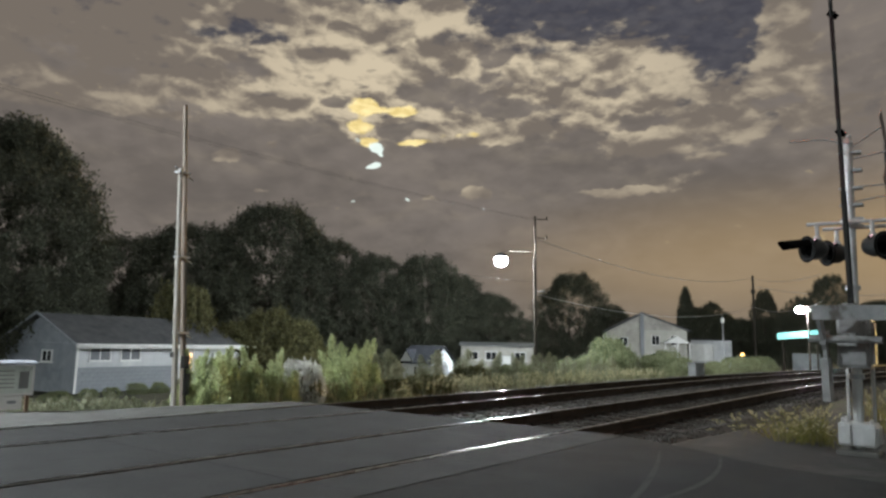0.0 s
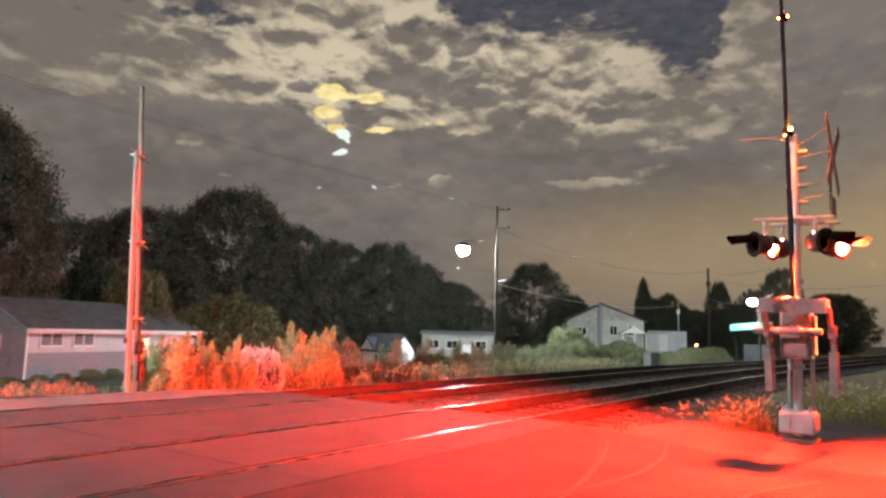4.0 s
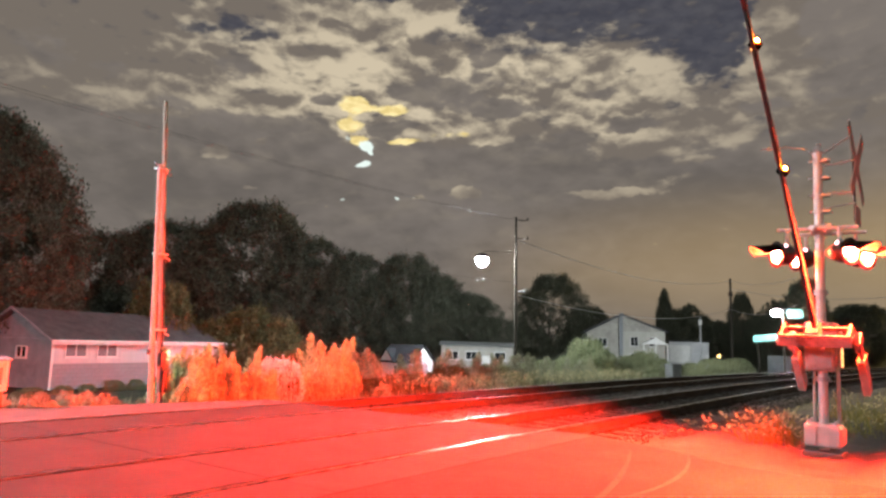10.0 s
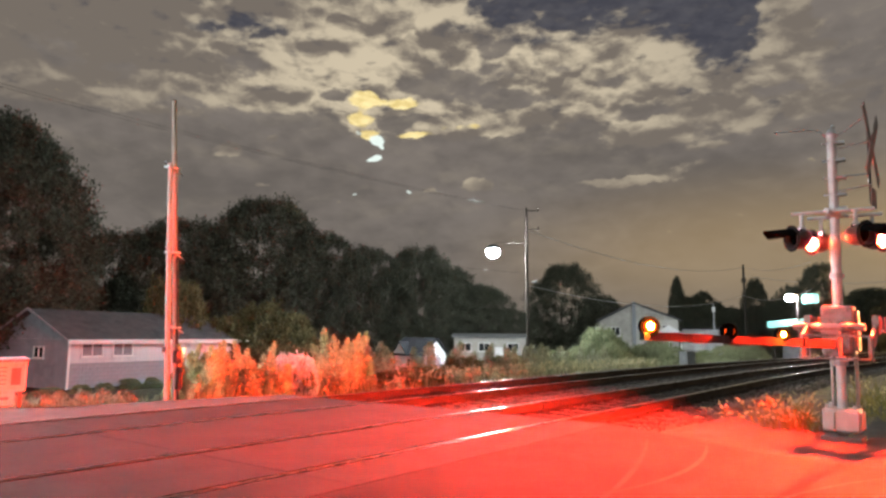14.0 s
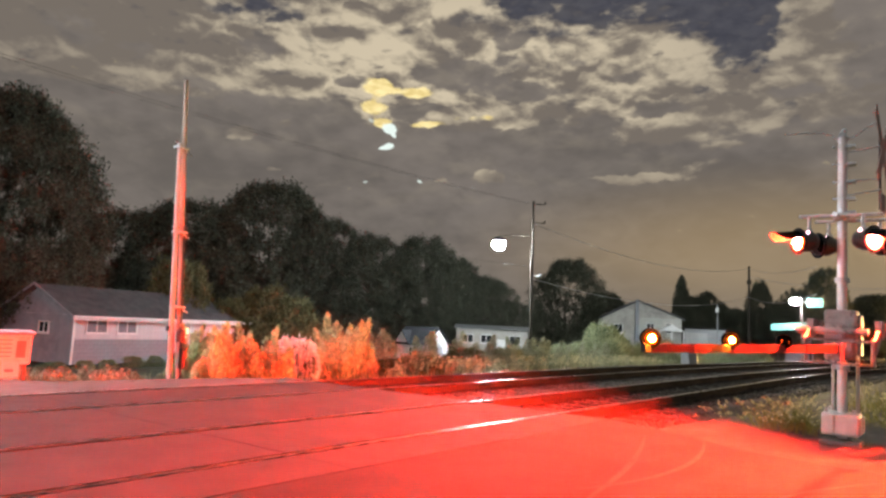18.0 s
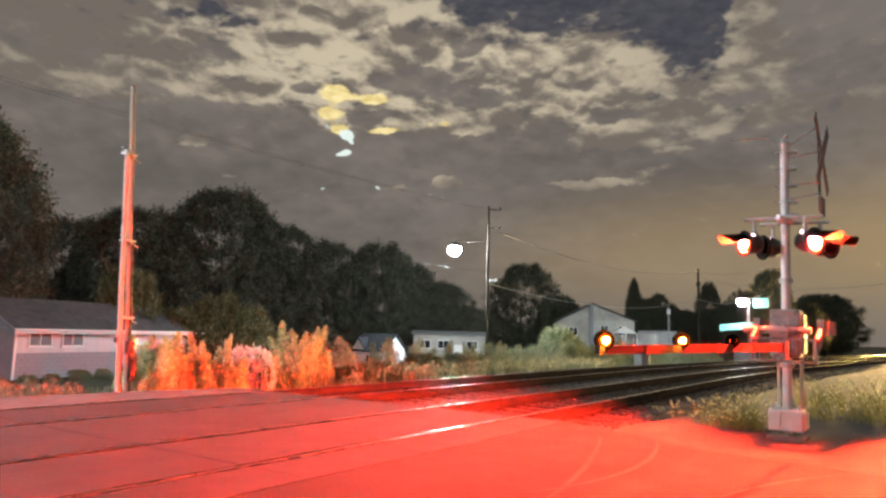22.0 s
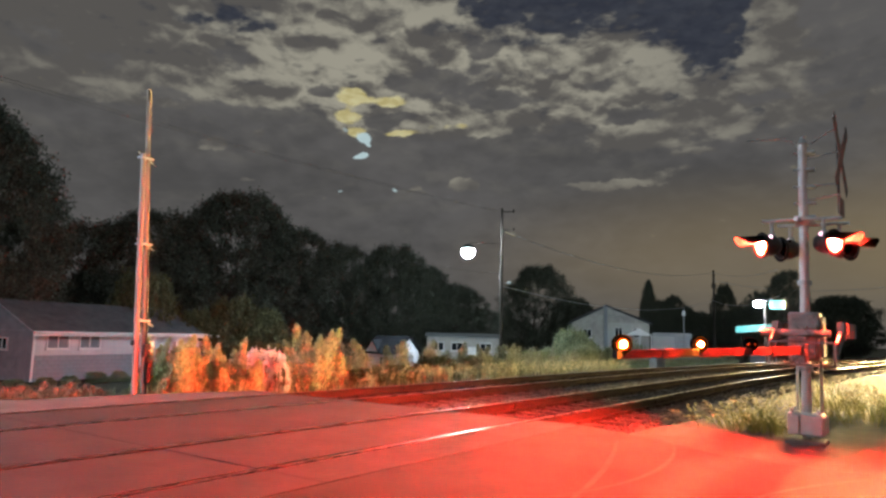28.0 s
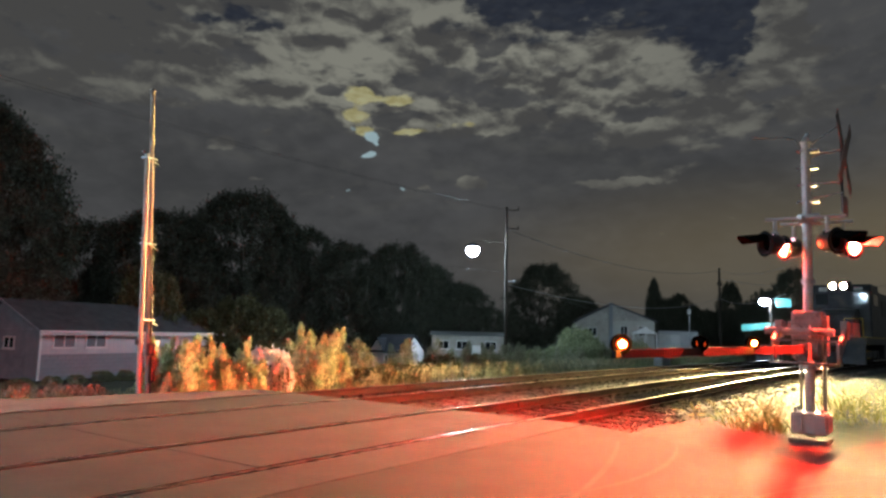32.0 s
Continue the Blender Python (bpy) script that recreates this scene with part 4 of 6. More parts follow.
def notice_board():
    t = thing("notice_board", pose(4.40, 11.86, -0.24, 0, 0, -8), "low wooden notice board with a pale framed map sheet", "notice board")
    for x in (-0.245, 0.245):
        leg = one(box, (x, 0, 0.45), (0.055, 0.055, 0.95))
        bevelled(leg, 0.006)
        part("leg", leg, M_WOOD, t)
    fr = bmesh.new()
    for x in (-0.29, 0.29):
        box(fr, (x, -0.05, 0.70), (0.035, 0.04, 0.46))
    for z in (0.485, 0.915):
        box(fr, (0, -0.05, z), (0.545, 0.04, 0.032))
    part("frame", fr, M_TRIM, t, "pale frame")
    part("map_sheet", one(box, (0, -0.042, 0.70), (0.55, 0.016, 0.41)), M_MAPPAPER, t, "faded printed sheet")
    for i in range(5):
        part("print_bar", one(box, (-0.10, -0.0535, 0.84 - i * 0.062), (0.28, 0.004, 0.014)), M_CABINET, t)
    part("print_block", one(box, (0.17, -0.0535, 0.70), (0.13, 0.004, 0.26)), M_CABINET, t)
    pl = one(box, (0.01, -0.045, 0.36), (0.32, 0.016, 0.21))
    bevelled(pl, 0.005)
    plate = part("lower_plate", pl, M_WHITE, t, "small white plate")
    part("plate_print", one(box, (0.03, -0.055, 0.37), (0.12, 0.004, 0.045)), M_GREYWALL, plate)
    rf = bmesh.new()
    prism(rf, [(-0.20, 0.945), (0.14, 0.945), (0.14, 1.00), (-0.20, 0.965)], -0.32, 0.32, "x")
    part("roof", rf, M_GREYWALL, t, "thin flat grey roof")


def road_lamp():
    """The street lamp on the far side of the road, beyond the edge of the view."""
    t = thing("street_lamp", pose(-3.0, 15.8, -0.7), "grey steel street lamp beside the road", "street lamp")
    part("pole", one(rod, (0, 0, 0), (0, 0, 7.6), 0.09, 0.06, 14), M_GALV, t)
    part("lamp_arm", one(rod, (0, 0, 7.5), (0.2, -1.3, 7.9), 0.035, n=8), M_GALV, t)
    hd = part("lamp_head", one(ball, (0.22, -1.5, 7.95), 0.22, (0.9, 1.5, 0.4)), M_GALV, t)
    part("lamp_bowl", one(ball, (0.22, -1.5, 7.84), 0.17, (0.9, 1.2, 0.6)), M_ROADLAMP, hd, "lit white lamp bowl", smooth=True)


def far_pole():
    """A tall wooden pole, a shorter one in front of it, and a shaded lamp on a bracket."""
    z0 = land(36.3, 21.1) - 0.1
    t = thing("street_lamp_pole", pose(36.3, 21.05, z0), "tall wooden street pole with a lit white lamp on an arm", "street lamp")
    h = 9.05 - z0
    part("pole", one(rod, (0, 0, 0), (0.02, 0.12, h), 0.085, 0.07, 14), M_DARKPOLE, t)
    lz = 6.40 - z0
    arm = bmesh.new()
    rod(arm, (0, 0.06, lz + 0.42), (-1.02, 1.80, lz + 0.46), 0.016, n=8)
    part("lamp_arm", arm, M_DARKPOLE, t)
    # a dome over the lamp keeps its light below the arm
    dome = bmesh.new()
    n = 24
    prof = [(0.40, 0.03), (0.36, 0.17), (0.24, 0.29), (0.08, 0.35)]
    rings = [[dome.verts.new((-1.10 + r * math.cos(6.2832 * i / n), 1.84 + r * math.sin(6.2832 * i / n), lz + z)) for i in range(n)] for r, z in prof]
    for a, b in zip(rings, rings[1:]):
        for i in range(n):
            dome.faces.new((a[i], a[(i + 1) % n], b[(i + 1) % n], b[i]))
    dome.faces.new(rings[-1])
    bmesh.ops.recalc_face_normals(dome, faces=list(dome.faces))
    bmesh.ops.solidify(dome, geom=list(dome.faces), thickness=0.012)
    head = part("lamp_head", dome, M_BLACK, t, "dark dome over the street lamp")
    # bowl oversized: the lamp's glare is put into its shape
    part("lamp_bowl", one(ball, (-1.10, 1.84, lz - 0.12), 0.37, (1, 1, 0.95)), M_STREET, head, "lit white lamp bowl", smooth=True)
    for z in (h - 0.18, h - 1.35):
        ins = bmesh.new()
        rod(ins, (0.03, 0.1, z), (0.30, -0.55, z - 0.05), 0.03, n=8)
        rod(ins, (0.30, -0.55, z - 0.06), (0.30, -0.55, z + 0.12), 0.045, n=8)
        part("insulator_arm", ins, M_DARKPOLE, t)
    hook = bmesh.new()
    ball(hook, (0.05, -0.50, 4.40 - z0), 0.07, (1, 1, 1.3))
    rod(hook, (0, 0, 4.40 - z0), (0.05, -0.45, 4.40 - z0), 0.02, n=6)
    part("insulator", hook, M_CABINET, t, "grey insulator")
    s = thing("utility_pole", pose(35.72, 20.73, z0), "shorter wooden pole beside the street lamp pole", "utility pole", "distant poles")
    part("pole", one(rod, (0, 0, 0), (0.0, 0.12, 6.35 - z0), 0.07, 0.06, 12), M_DARKPOLE, s)


def cable(name, a, b, sag, r, label):
    """One sagging tube."""
    bm = bmesh.new()
    a, b = Vector(a), Vector(b)
    n, k = 20, 5
    side = (b - a).cross(Vector((0, 0, 1))).normalized()
    rings = []
    for i in range(n + 1):
        p = a.lerp(b, i / n) - Vector((0, 0, sag * 4 * (i / n) * (1 - i / n)))
        rings.append([bm.verts.new(p + (side * math.cos(6.2832 * j / k) + Vector((0, 0, math.sin(6.2832 * j / k)))) * r) for j in range(k)])
    for p, q in zip(rings, rings[1:]):
        for j in range(k):
            bm.faces.new((p[j], p[(j + 1) % k], q[(j + 1) % k], q[j]))
    tagged(part(name, bm, M_GALV if r > 0.011 else M_WIRE), label, "cable", "overhead cables")


def cables():
    lab = "thin overhead cable sagging between poles"
    top = Vector((36.32, 21.1, 8.9))
    for off, z in ((-0.4, 0.0), (0.4, -0.15)):
        cable("overhead_cable", top + Vector((off * 0.3, -off, z)), (2.0, 24.6 - off, 9.3 + z), 0.35, 0.006, lab)
    cable("overhead_cable", (36.3, 21.1, 4.95), (22.0, 24.2, 5.3), 0.15, 0.008, lab)
    cable("overhead_cable", (36.35, 20.55, 4.4), (70.0, 24.5, 3.4), 0.5, 0.010, lab)
    # spans from the distant dark pole to the flood lamp
    for z0, z1, sag in ((9.6, 7.0, 0.5), (6.2, 4.9, 0.7)):
        cable("overhead_cable", (36.3, 21.0, z0 - 2.0), (86.9, 20.7, z0), 1.3, 0.020, lab)
        cable("overhead_cable", (86.9, 20.7, z0), (59.2, 9.2, z1), sag, 0.020, lab)
    cable("overhead_cable", (86.9, 20.7, 8.6), (78, -4, 8.0), 1.4, 0.022, lab)
    for x, y, h in ((86.9, 20.7, 11.6), (78, -4, 10.5)):
        t = thing("utility_pole", pose(x, y, land(x, y) - 0.1), "dark distant wooden utility pole", "utility pole", "distant poles")
        part("pole", one(rod, (0, 0, 0), (0, 0, h), 0.17, 0.13, 12), M_DARKPOLE, t)
        part("cross_beam", one(box, (0, 0, h - 1.9), (0.1, 0.5, 0.5)), M_DARKPOLE, t)


# ---- houses ----
def window(parent, m, w, h, mat=None):
    fr = bmesh.new()
    e = 0.06
    for x in (-w / 2, w / 2):
        box(fr, (x, -0.03, 0), (e, 0.07, h + e))
    for z in (-h / 2, h / 2):
        box(fr, (0, -0.03, z), (w - e, 0.07, e))
    box(fr, (0, -0.025, 0), (e * 0.7, 0.05, h - e))
    f = part("window", fr, M_TRIM, parent, "", m)
    for x in (-w / 4, w / 4):
        part("pane", one(box, (x, -0.005, 0), (w / 2 - e * 0.8, 0.012, h - e)), mat or M_GLASS, f)
    part("sill", one(box, (0, -0.06, -h / 2 - 0.05), (w + 0.16, 0.12, 0.04)), M_TRIM, f)
    return f


def siding_wall(parent, a, b, z0, z1, mat, step=0.14, name="siding_board"):
    """Clapboards between two corners, each a piece of its own, with a thin lap."""
    a, b = Vector(a), Vector(b)
    d = b - a
    ang = math.degrees(math.atan2(d.y, d.x))
    n = max(1, round((z1 - z0) / step))
    h = (z1 - z0) / n
    bm = one(box, (0, 0, 0), (d.length, 0.03, h + 0.012), 0, Matrix.Rotation(radians(-5), 4, "X"))
    me = mesh_of(name, bm, mat)
    for i in range(n):
        ob = new(name, me)
        ob.parent = parent
        ob.matrix_basis = pose((a.x + b.x) / 2, (a.y + b.y) / 2, z0 + h * (i + 0.5), 0, 0, ang)


def bungalow():
    """Low house: white siding over grey block, a lit door, a shingled gable roof."""
    t = thing("bungalow", pose(15.62, 34.61, -1.62, 0, 0, 10.3), "low bungalow with white upper siding, grey base and dark gable roof", "house")
    L, D, H = 10.4, 5.8, 2.42
    w = bmesh.new()
    box(w, (L / 2, D / 2, 0.62), (L, D, 1.24))
    part("base_wall", w, M_GREYWALL, t, "grey block base wall")
    up = bmesh.new()
    box(up, (L / 2, D / 2, (1.24 + H) / 2), (L - 0.02, D - 0.02, H - 1.24))
    part("upper_wall", up, M_SIDING, t, "white upper wall")
    siding_wall(t, (0, -0.015, 0), (L, -0.015, 0), 1.26, H, M_SIDING, 0.145)
    # blocks of the base, front face
    bm = one(box, (0, 0, 0), (0.395, 0.03, 0.19))
    me = mesh_of("block", bm, M_GREYWALL)
    for r in range(6):
        for c in range(25):
            x = 0.2 + c * 0.405 + (0.2 if r % 2 else 0)
            if x < L - 0.1:
                ob = new("block", me)
                ob.parent = t
                ob.matrix_basis = pose(x, -0.005, 0.11 + r * 0.2)
    gable = bmesh.new()
    prism(gable, [(0.0, H), (D, H), (D / 2, H + 1.38)], 0.02, 0.16, "x")
    part("gable_wall", gable, M_GREYWALL, t, "grey gable wall")
    sidew = bmesh.new()
    box(sidew, (-0.012, D / 2, H / 2 + 0.6), (0.03, D - 0.02, H - 1.22))
    part("end_wall", sidew, M_GREYWALL, t)
    rise = math.atan2(1.38, D / 2)
    for s in (-1, 1):
        rf = bmesh.new()
        half = (D / 2 + 0.45) / math.cos(rise)
        box(rf, (0, 0, 0), (L + 0.7, half, 0.10))
        y = D / 2 + s * half / 2 * math.cos(rise)
        z = H + 1.38 - half / 2 * math.sin(rise) + 0.07
        part("roof_slope", rf, M_ROOF, t, "dark shingle roof", pose(L / 2, y, z, -s * math.degrees(rise)))
    part("fascia", one(box, (L / 2, -0.47, H - 0.16), (L + 0.72, 0.04, 0.17)), M_TRIM, t, "white eaves board")
    part("gutter", one(rod, (-0.35, -0.54, H - 0.08), (L + 0.35, -0.54, H - 0.08), 0.06, n=10), M_TRIM, t)
    part("corner_board", one(box, (0.03, -0.035, H / 2), (0.12, 0.04, H)), M_TRIM, t)
    for q in (-1, 1):
        rk = bmesh.new()
        box(rk, (0, 0, 0), (0.05, (D / 2 + 0.45) / math.cos(rise), 0.12))
        part("rake_board", rk, M_GREYWALL, t, "", pose(-0.36, D / 2 + q * (D / 4 + 0.22), H + 0.70, -q * math.degrees(rise)))
    for x in (1.24, 3.0):
        window(t, pose(x, -0.04, 1.88), 1.16, 0.62, M_BLIND)
    window(t, pose(-0.03, 2.2, 1.75, 0, 0, -90), 0.8, 0.55)
    dr = bmesh.new()
    box(dr, (6.72, -0.03, 1.12), (0.86, 0.06, 1.95))
    door = part("door", dr, M_TRIM, t, "white door with a lit glass")
    part("door_glass", one(box, (6.78, -0.065, 1.50), (0.56, 0.02, 0.78)), M_DOORLIT, door, "warm lit door glass")
    part("door_handle", one(rod, (6.38, -0.07, 1.0), (6.38, -0.13, 1.0), 0.03, n=8), M_GALV, door)
    for x in (6.23, 7.21):
        part("door_frame", one(box, (x, -0.05, 1.15), (0.09, 0.09, 2.05)), M_TRIM, t)
    part("step", one(box, (6.7, -0.45, 0.07), (1.3, 0.8, 0.16)), M_CONCRETE, t, "concrete door step")
    cd = bmesh.new()
    box(cd, (8.9, -0.12, 1.75), (0.62, 0.24, 0.42))
    part("wall_unit", cd, M_TRIM, t, "white box on the wall")
    wing = bmesh.new()
    box(wing, (L + 0.72, 1.6, 1.12), (1.42, 3.0, 2.24))
    bevelled(wing, 0.015)
    part("porch_wing", wing, M_SIDING, t, "low white porch wing")
    part("porch_roof", one(box, (L + 0.85, 1.5, 2.29), (1.75, 3.5, 0.10)), M_TRIM, t, "flat white porch roof")


def shed():
    t = thing("garden_shed", pose(36.85, 28.6, -1.88, 0, 0, -6), "small white garden shed with a dark gable roof", "shed")
    W, L, H = 2.1, 2.9, 1.78
    # the gable end looks along -y of the shed, the long side along -x
    part("wall", one(box, (0, L / 2, H / 2), (W, L, H)), M_SIDING, t, "white board walls")
    for y in (0.0, L):
        g = bmesh.new()
        prism(g, [(-W / 2, H), (W / 2, H), (0, H + 1.0)], y - 0.03, y + 0.03, "y")
        part("gable", g, M_SIDING, t)
    rise = math.atan2(1.0, W / 2)
    for s in (-1, 1):
        half = (W / 2 + 0.2) / math.cos(rise)
        m = pose(s * half / 2 * math.cos(rise), L / 2, H + 1.0 - half / 2 * math.sin(rise) + 0.05, 0, s * math.degrees(rise), 0)
        part("roof_slope", one(box, (0, 0, 0), (half, L + 0.4, 0.07)), M_SLATE, t, "dark shingle roof", m)
    d = part("door", one(box, (0.1, -0.035, 0.8), (0.82, 0.05, 1.5)), M_GREYWALL, t, "grey plank door")
    part("door_handle", one(rod, (0.42, -0.06, 0.8), (0.42, -0.12, 0.8), 0.025, n=8), M_BLACK, d)
    for x in (-0.36, 0.56):
        part("door_frame", one(box, (x, -0.05, 0.82), (0.08, 0.06, 1.6)), M_SIDING, t)
    window(t, pose(-W / 2 - 0.01, 1.3, 1.15, 0, 0, -90), 0.7, 0.6)
    cg = bmesh.new()
    prism(cg, [(L - 1.22, H - 0.02), (L - 0.02, H - 0.02), (L - 0.62, H + 0.72)], -W / 2 - 0.16, -0.1, "x")
    part("cross_gable", cg, M_SIDING, t, "small white cross gable")
    for q in (-1, 1):
        m = pose(-W / 4 - 0.12, L - 0.62 + q * 0.33, H + 0.40, -q * 50.0, 0, 0)
        part("cross_roof", one(box, (0, 0, 0), (W / 2 + 0.2, 1.06, 0.05)), M_SLATE, t, "dark shingle roof", m)
    part("vent", one(box, (0, -0.045, H + 0.5), (0.2, 0.03, 0.26)), M_GREYWALL, t)
    part("small_vent", one(box, (0, L + 0.045, H + 0.4), (0.2, 0.03, 0.26)), M_GREYWALL, t)


def mobile_home():
    """Long low pale home behind the bushes."""
    t = thing("mobile_home", pose(48.41, 35.52, -1.95, 0, 0, -56.7), "long low beige mobile home behind the bushes", "house")
    L, D, H = 6.23, 3.4, 2.94
    w = one(box, (L / 2, D / 2, H / 2), (L, D, H))
    bevelled(w, 0.03)
    part("wall", w, M_DULLTAN, t, "beige sheet wall")
    rf = bmesh.new()
    prism(rf, [(-0.25, H - 0.02), (D + 0.25, H - 0.02), (D + 0.25, H + 0.05), (D / 2, H + 0.34), (-0.25, H + 0.05)], -0.2, L + 0.2, "x")
    part("roof", rf, M_CABINET, t, "pale low roof")
    for f in (0.16, 0.42, 0.82):
        window(t, pose(L * f, -0.03, H - 0.85), 0.95, 0.7)
    part("door", one(box, (L * 0.62, -0.02, 1.15), (0.85, 0.05, 1.9)), M_TRIM, t)


def far_house():
    """Two-storey house beyond the bushes, with a lower front wing."""
    t = thing("two_storey_house", pose(69.8, 27.6, -0.9, 0, 0, -60), "pale two-storey house with gabled roofs and white windows", "house")
    part("wall", one(box, (-1.9, 3.0, 2.1), (3.7, 6.0, 4.2)), M_DULLTAN, t, "cream wall")
    g = bmesh.new()
    prism(g, [(-3.75, 4.2), (-0.05, 4.2), (-0.05, 6.3)], 0.0, 6.0, "y")
    part("gable", g, M_DULLTAN, t)
    wg = bmesh.new()
    prism(wg, [(0.02, 4.4), (4.58, 4.4), (0.02, 6.28)], 0.02, 5.18, "y")
    part("wing_gable", wg, M_DULLTAN, t)
    part("wing_wall", one(box, (2.3, 2.6, 2.2), (4.6, 5.2, 4.4)), M_TANWALL, t, "white wing")
    rf = bmesh.new()
    prism(rf, [(-4.1, 4.05), (-4.1, 4.2), (0.0, 6.5), (0.0, 6.33)], -0.3, 6.3, "y")
    part("roof_slope", rf, M_ROOF, t, "dark shingle roof")
    rf = bmesh.new()
    prism(rf, [(0.0, 6.33), (0.0, 6.5), (5.0, 4.45), (5.0, 4.3)], -0.3, 5.6, "y")
    part("roof_slope", rf, M_ROOF, t, "dark shingle roof")
    part("chimney", one(box, (-0.12, -0.10, 3.2), (0.34, 0.4, 6.7)), M_GREYWALL, t, "grey chimney stack")
    window(t, pose(-2.1, -0.03, 3.0), 0.9, 1.0)
    window(t, pose(1.3, -0.03, 3.2), 0.8, 1.1)
    window(t, pose(3.3, -0.03, 3.2), 0.8, 1.1)
    window(t, pose(1.3, -0.03, 1.2), 0.8, 1.1)
    pr = bmesh.new()
    prism(pr, [(2.0, 2.9), (4.7, 2.9), (3.35, 3.7)], -1.3, -0.05, "y")
    part("porch_gable", pr, M_TRIM, t)
    for x in (2.1, 3.35, 4.6):
        part("porch_post", one(box, (x, -1.2, 1.45), (0.14, 0.14, 2.9)), M_TRIM, t)
    t.scale = (0.96, 1.0, 0.87)
    # low white garage
    g2 = thing("garage", pose(78.2, 23.2, -0.25, 0, 0, -72), "low white garage with a flat dark roof", "garage")
    part("wall", one(box, (0, 2.0, 0.85), (4.2, 4.0, 2.9)), M_SIDING, g2)
    part("roof", one(box, (0, 2.0, 2.36), (4.5, 4.4, 0.16)), M_ROOF, g2)
    part("garage_door", one(box, (-0.9, -0.03, 0.95), (2.3, 0.06, 1.9)), M_TRIM, g2)
    for i in range(4):
        part("door_panel", one(box, (-0.9, -0.07, 0.26 + i * 0.46), (2.2, 0.03, 0.40)), M_TRIM, g2)
    lm = thing("wall_lamp", pose(80.6, 20.6, 0.55), "small amber lamp on the garage", "lamp")
    part("lamp_globe", one(ball, (0, 0, 0), 0.13), M_AMBER, lm)
    part("bracket", one(box, (0.05, 0.1, -0.1), (0.1, 0.25, 0.06)), M_BLACK, lm)
    part("stem", one(rod, (0, 0.05, -1.6), (0, 0.05, -0.1), 0.04, n=8), M_BLACK, lm)
    # lamp post beside it
    p = thing("lamp_post", pose(75.0, 21.0, -0.9), "thin pale post beside the garage", "post")
    part("post", one(rod, (0, 0, 0), (0, 0, 5.6), 0.09, 0.06, n=10), M_GALV, p)
    part("cap", one(box, (0, 0, 5.0), (0.3, 0.3, 0.5)), M_TRIM, p)


def filling_station():
    t = thing("station_canopy", pose(59.3, 10.9, -1.5, 0, 0, -80), "small lit station canopy with a pale green fascia", "canopy")
    part("roof", one(box, (0, 1.6, 3.75), (3.0, 3.6, 0.18)), M_TRIM, t)
    fa = bmesh.new()
    prism(fa, [(-1.55, 3.45), (1.55, 3.75), (1.55, 4.25), (-1.55, 3.95)], -0.28, -0.16, "y")
    part("fascia", fa, M_TEAL, t, "pale green lit fascia board")
    for x in (-1.2, 1.2):
        part("post", one(rod, (x, 1.6, 0), (x, 1.6, 3.7), 0.07, n=10), M_DARKPOLE, t)
    part("kiosk", one(box, (0.4, 3.1, 1.2), (2.0, 1.4, 2.4)), M_GREYWALL, t)
    f = thing("flood_lamp_pole", pose(59.0, 10.2, -1.55), "flood lamp pole with a bright white lamp", "flood lamp")
    part("pole", one(rod, (0, 0, 0), (0, 0, 6.0), 0.08, 0.06, n=10), M_DARKPOLE, f)
    hd = part("lamp_head", one(box, (0, 0.35, 6.0), (0.5, 0.7, 0.16)), M_GALV, f)
    # lens drawn larger than a real one to stand for its glare
    part("lamp_lens", one(ball, (-0.1, 0.45, 5.82), 0.34, (1.2, 1.1, 0.7)), M_YARD, hd, "lit white lens", smooth=True)
    part("side_sign", one(box, (0, -0.9, 5.75), (0.12, 1.1, 0.7)), M_TEAL, f, "pale sign panel")
    part("sign_bracket", one(rod, (0, 0, 5.8), (0, -0.5, 5.8), 0.03, n=8), M_GALV, f)
    tw = thing("radio_tower", pose(560, 380, -2), "far lattice tower with red lamps", "tower")
    b = bmesh.new()
    for k in range(3):
        a = 2.094 * k
        rod(b, (1.6 * math.cos(a), 1.6 * math.sin(a), 0), (0.5 * math.cos(a), 0.5 * math.sin(a), 46), 0.18, 0.1, n=6)
    for z in range(2, 46, 3):
        r = 1.6 - 1.1 * z / 46
        for k in range(3):
            a, c = 2.094 * k, 2.094 * (k + 1)
            rod(b, (r * math.cos(a), r * math.sin(a), z), (r * math.cos(c), r * math.sin(c), z + 1.5), 0.07, n=4)
    part("lattice", b, M_GALV, tw)
    for z in (44.5, 40.0):
        part("beacon", one(ball, (0, 0, z), 0.9), M_TOWER, tw)


def cabinet():
    t = thing("relay_cabinet", pose(37.3, 11.9, land(37.3, 11.9) - 0.03, 0, 0, -20), "grey metal relay cabinet beside the far track", "equipment cabinet")
    bm = one(box, (0, 0, 0.40), (0.72, 0.5, 0.62))
    bevelled(bm, 0.02)
    part("body", bm, M_CABINET, t)
    part("roof", one(box, (0, 0, 0.74), (0.80, 0.58, 0.06)), M_CABINET, t)
    d = part("door", one(box, (0, -0.262, 0.40), (0.60, 0.025, 0.52)), M_CABINET, t)
    part("handle", one(rod, (0.22, -0.285, 0.34), (0.22, -0.285, 0.46), 0.015, n=8), M_GALV, d)
    part("plinth", one(box, (0, 0, 0.05), (0.66, 0.46, 0.12)), M_CONCRETE, t)


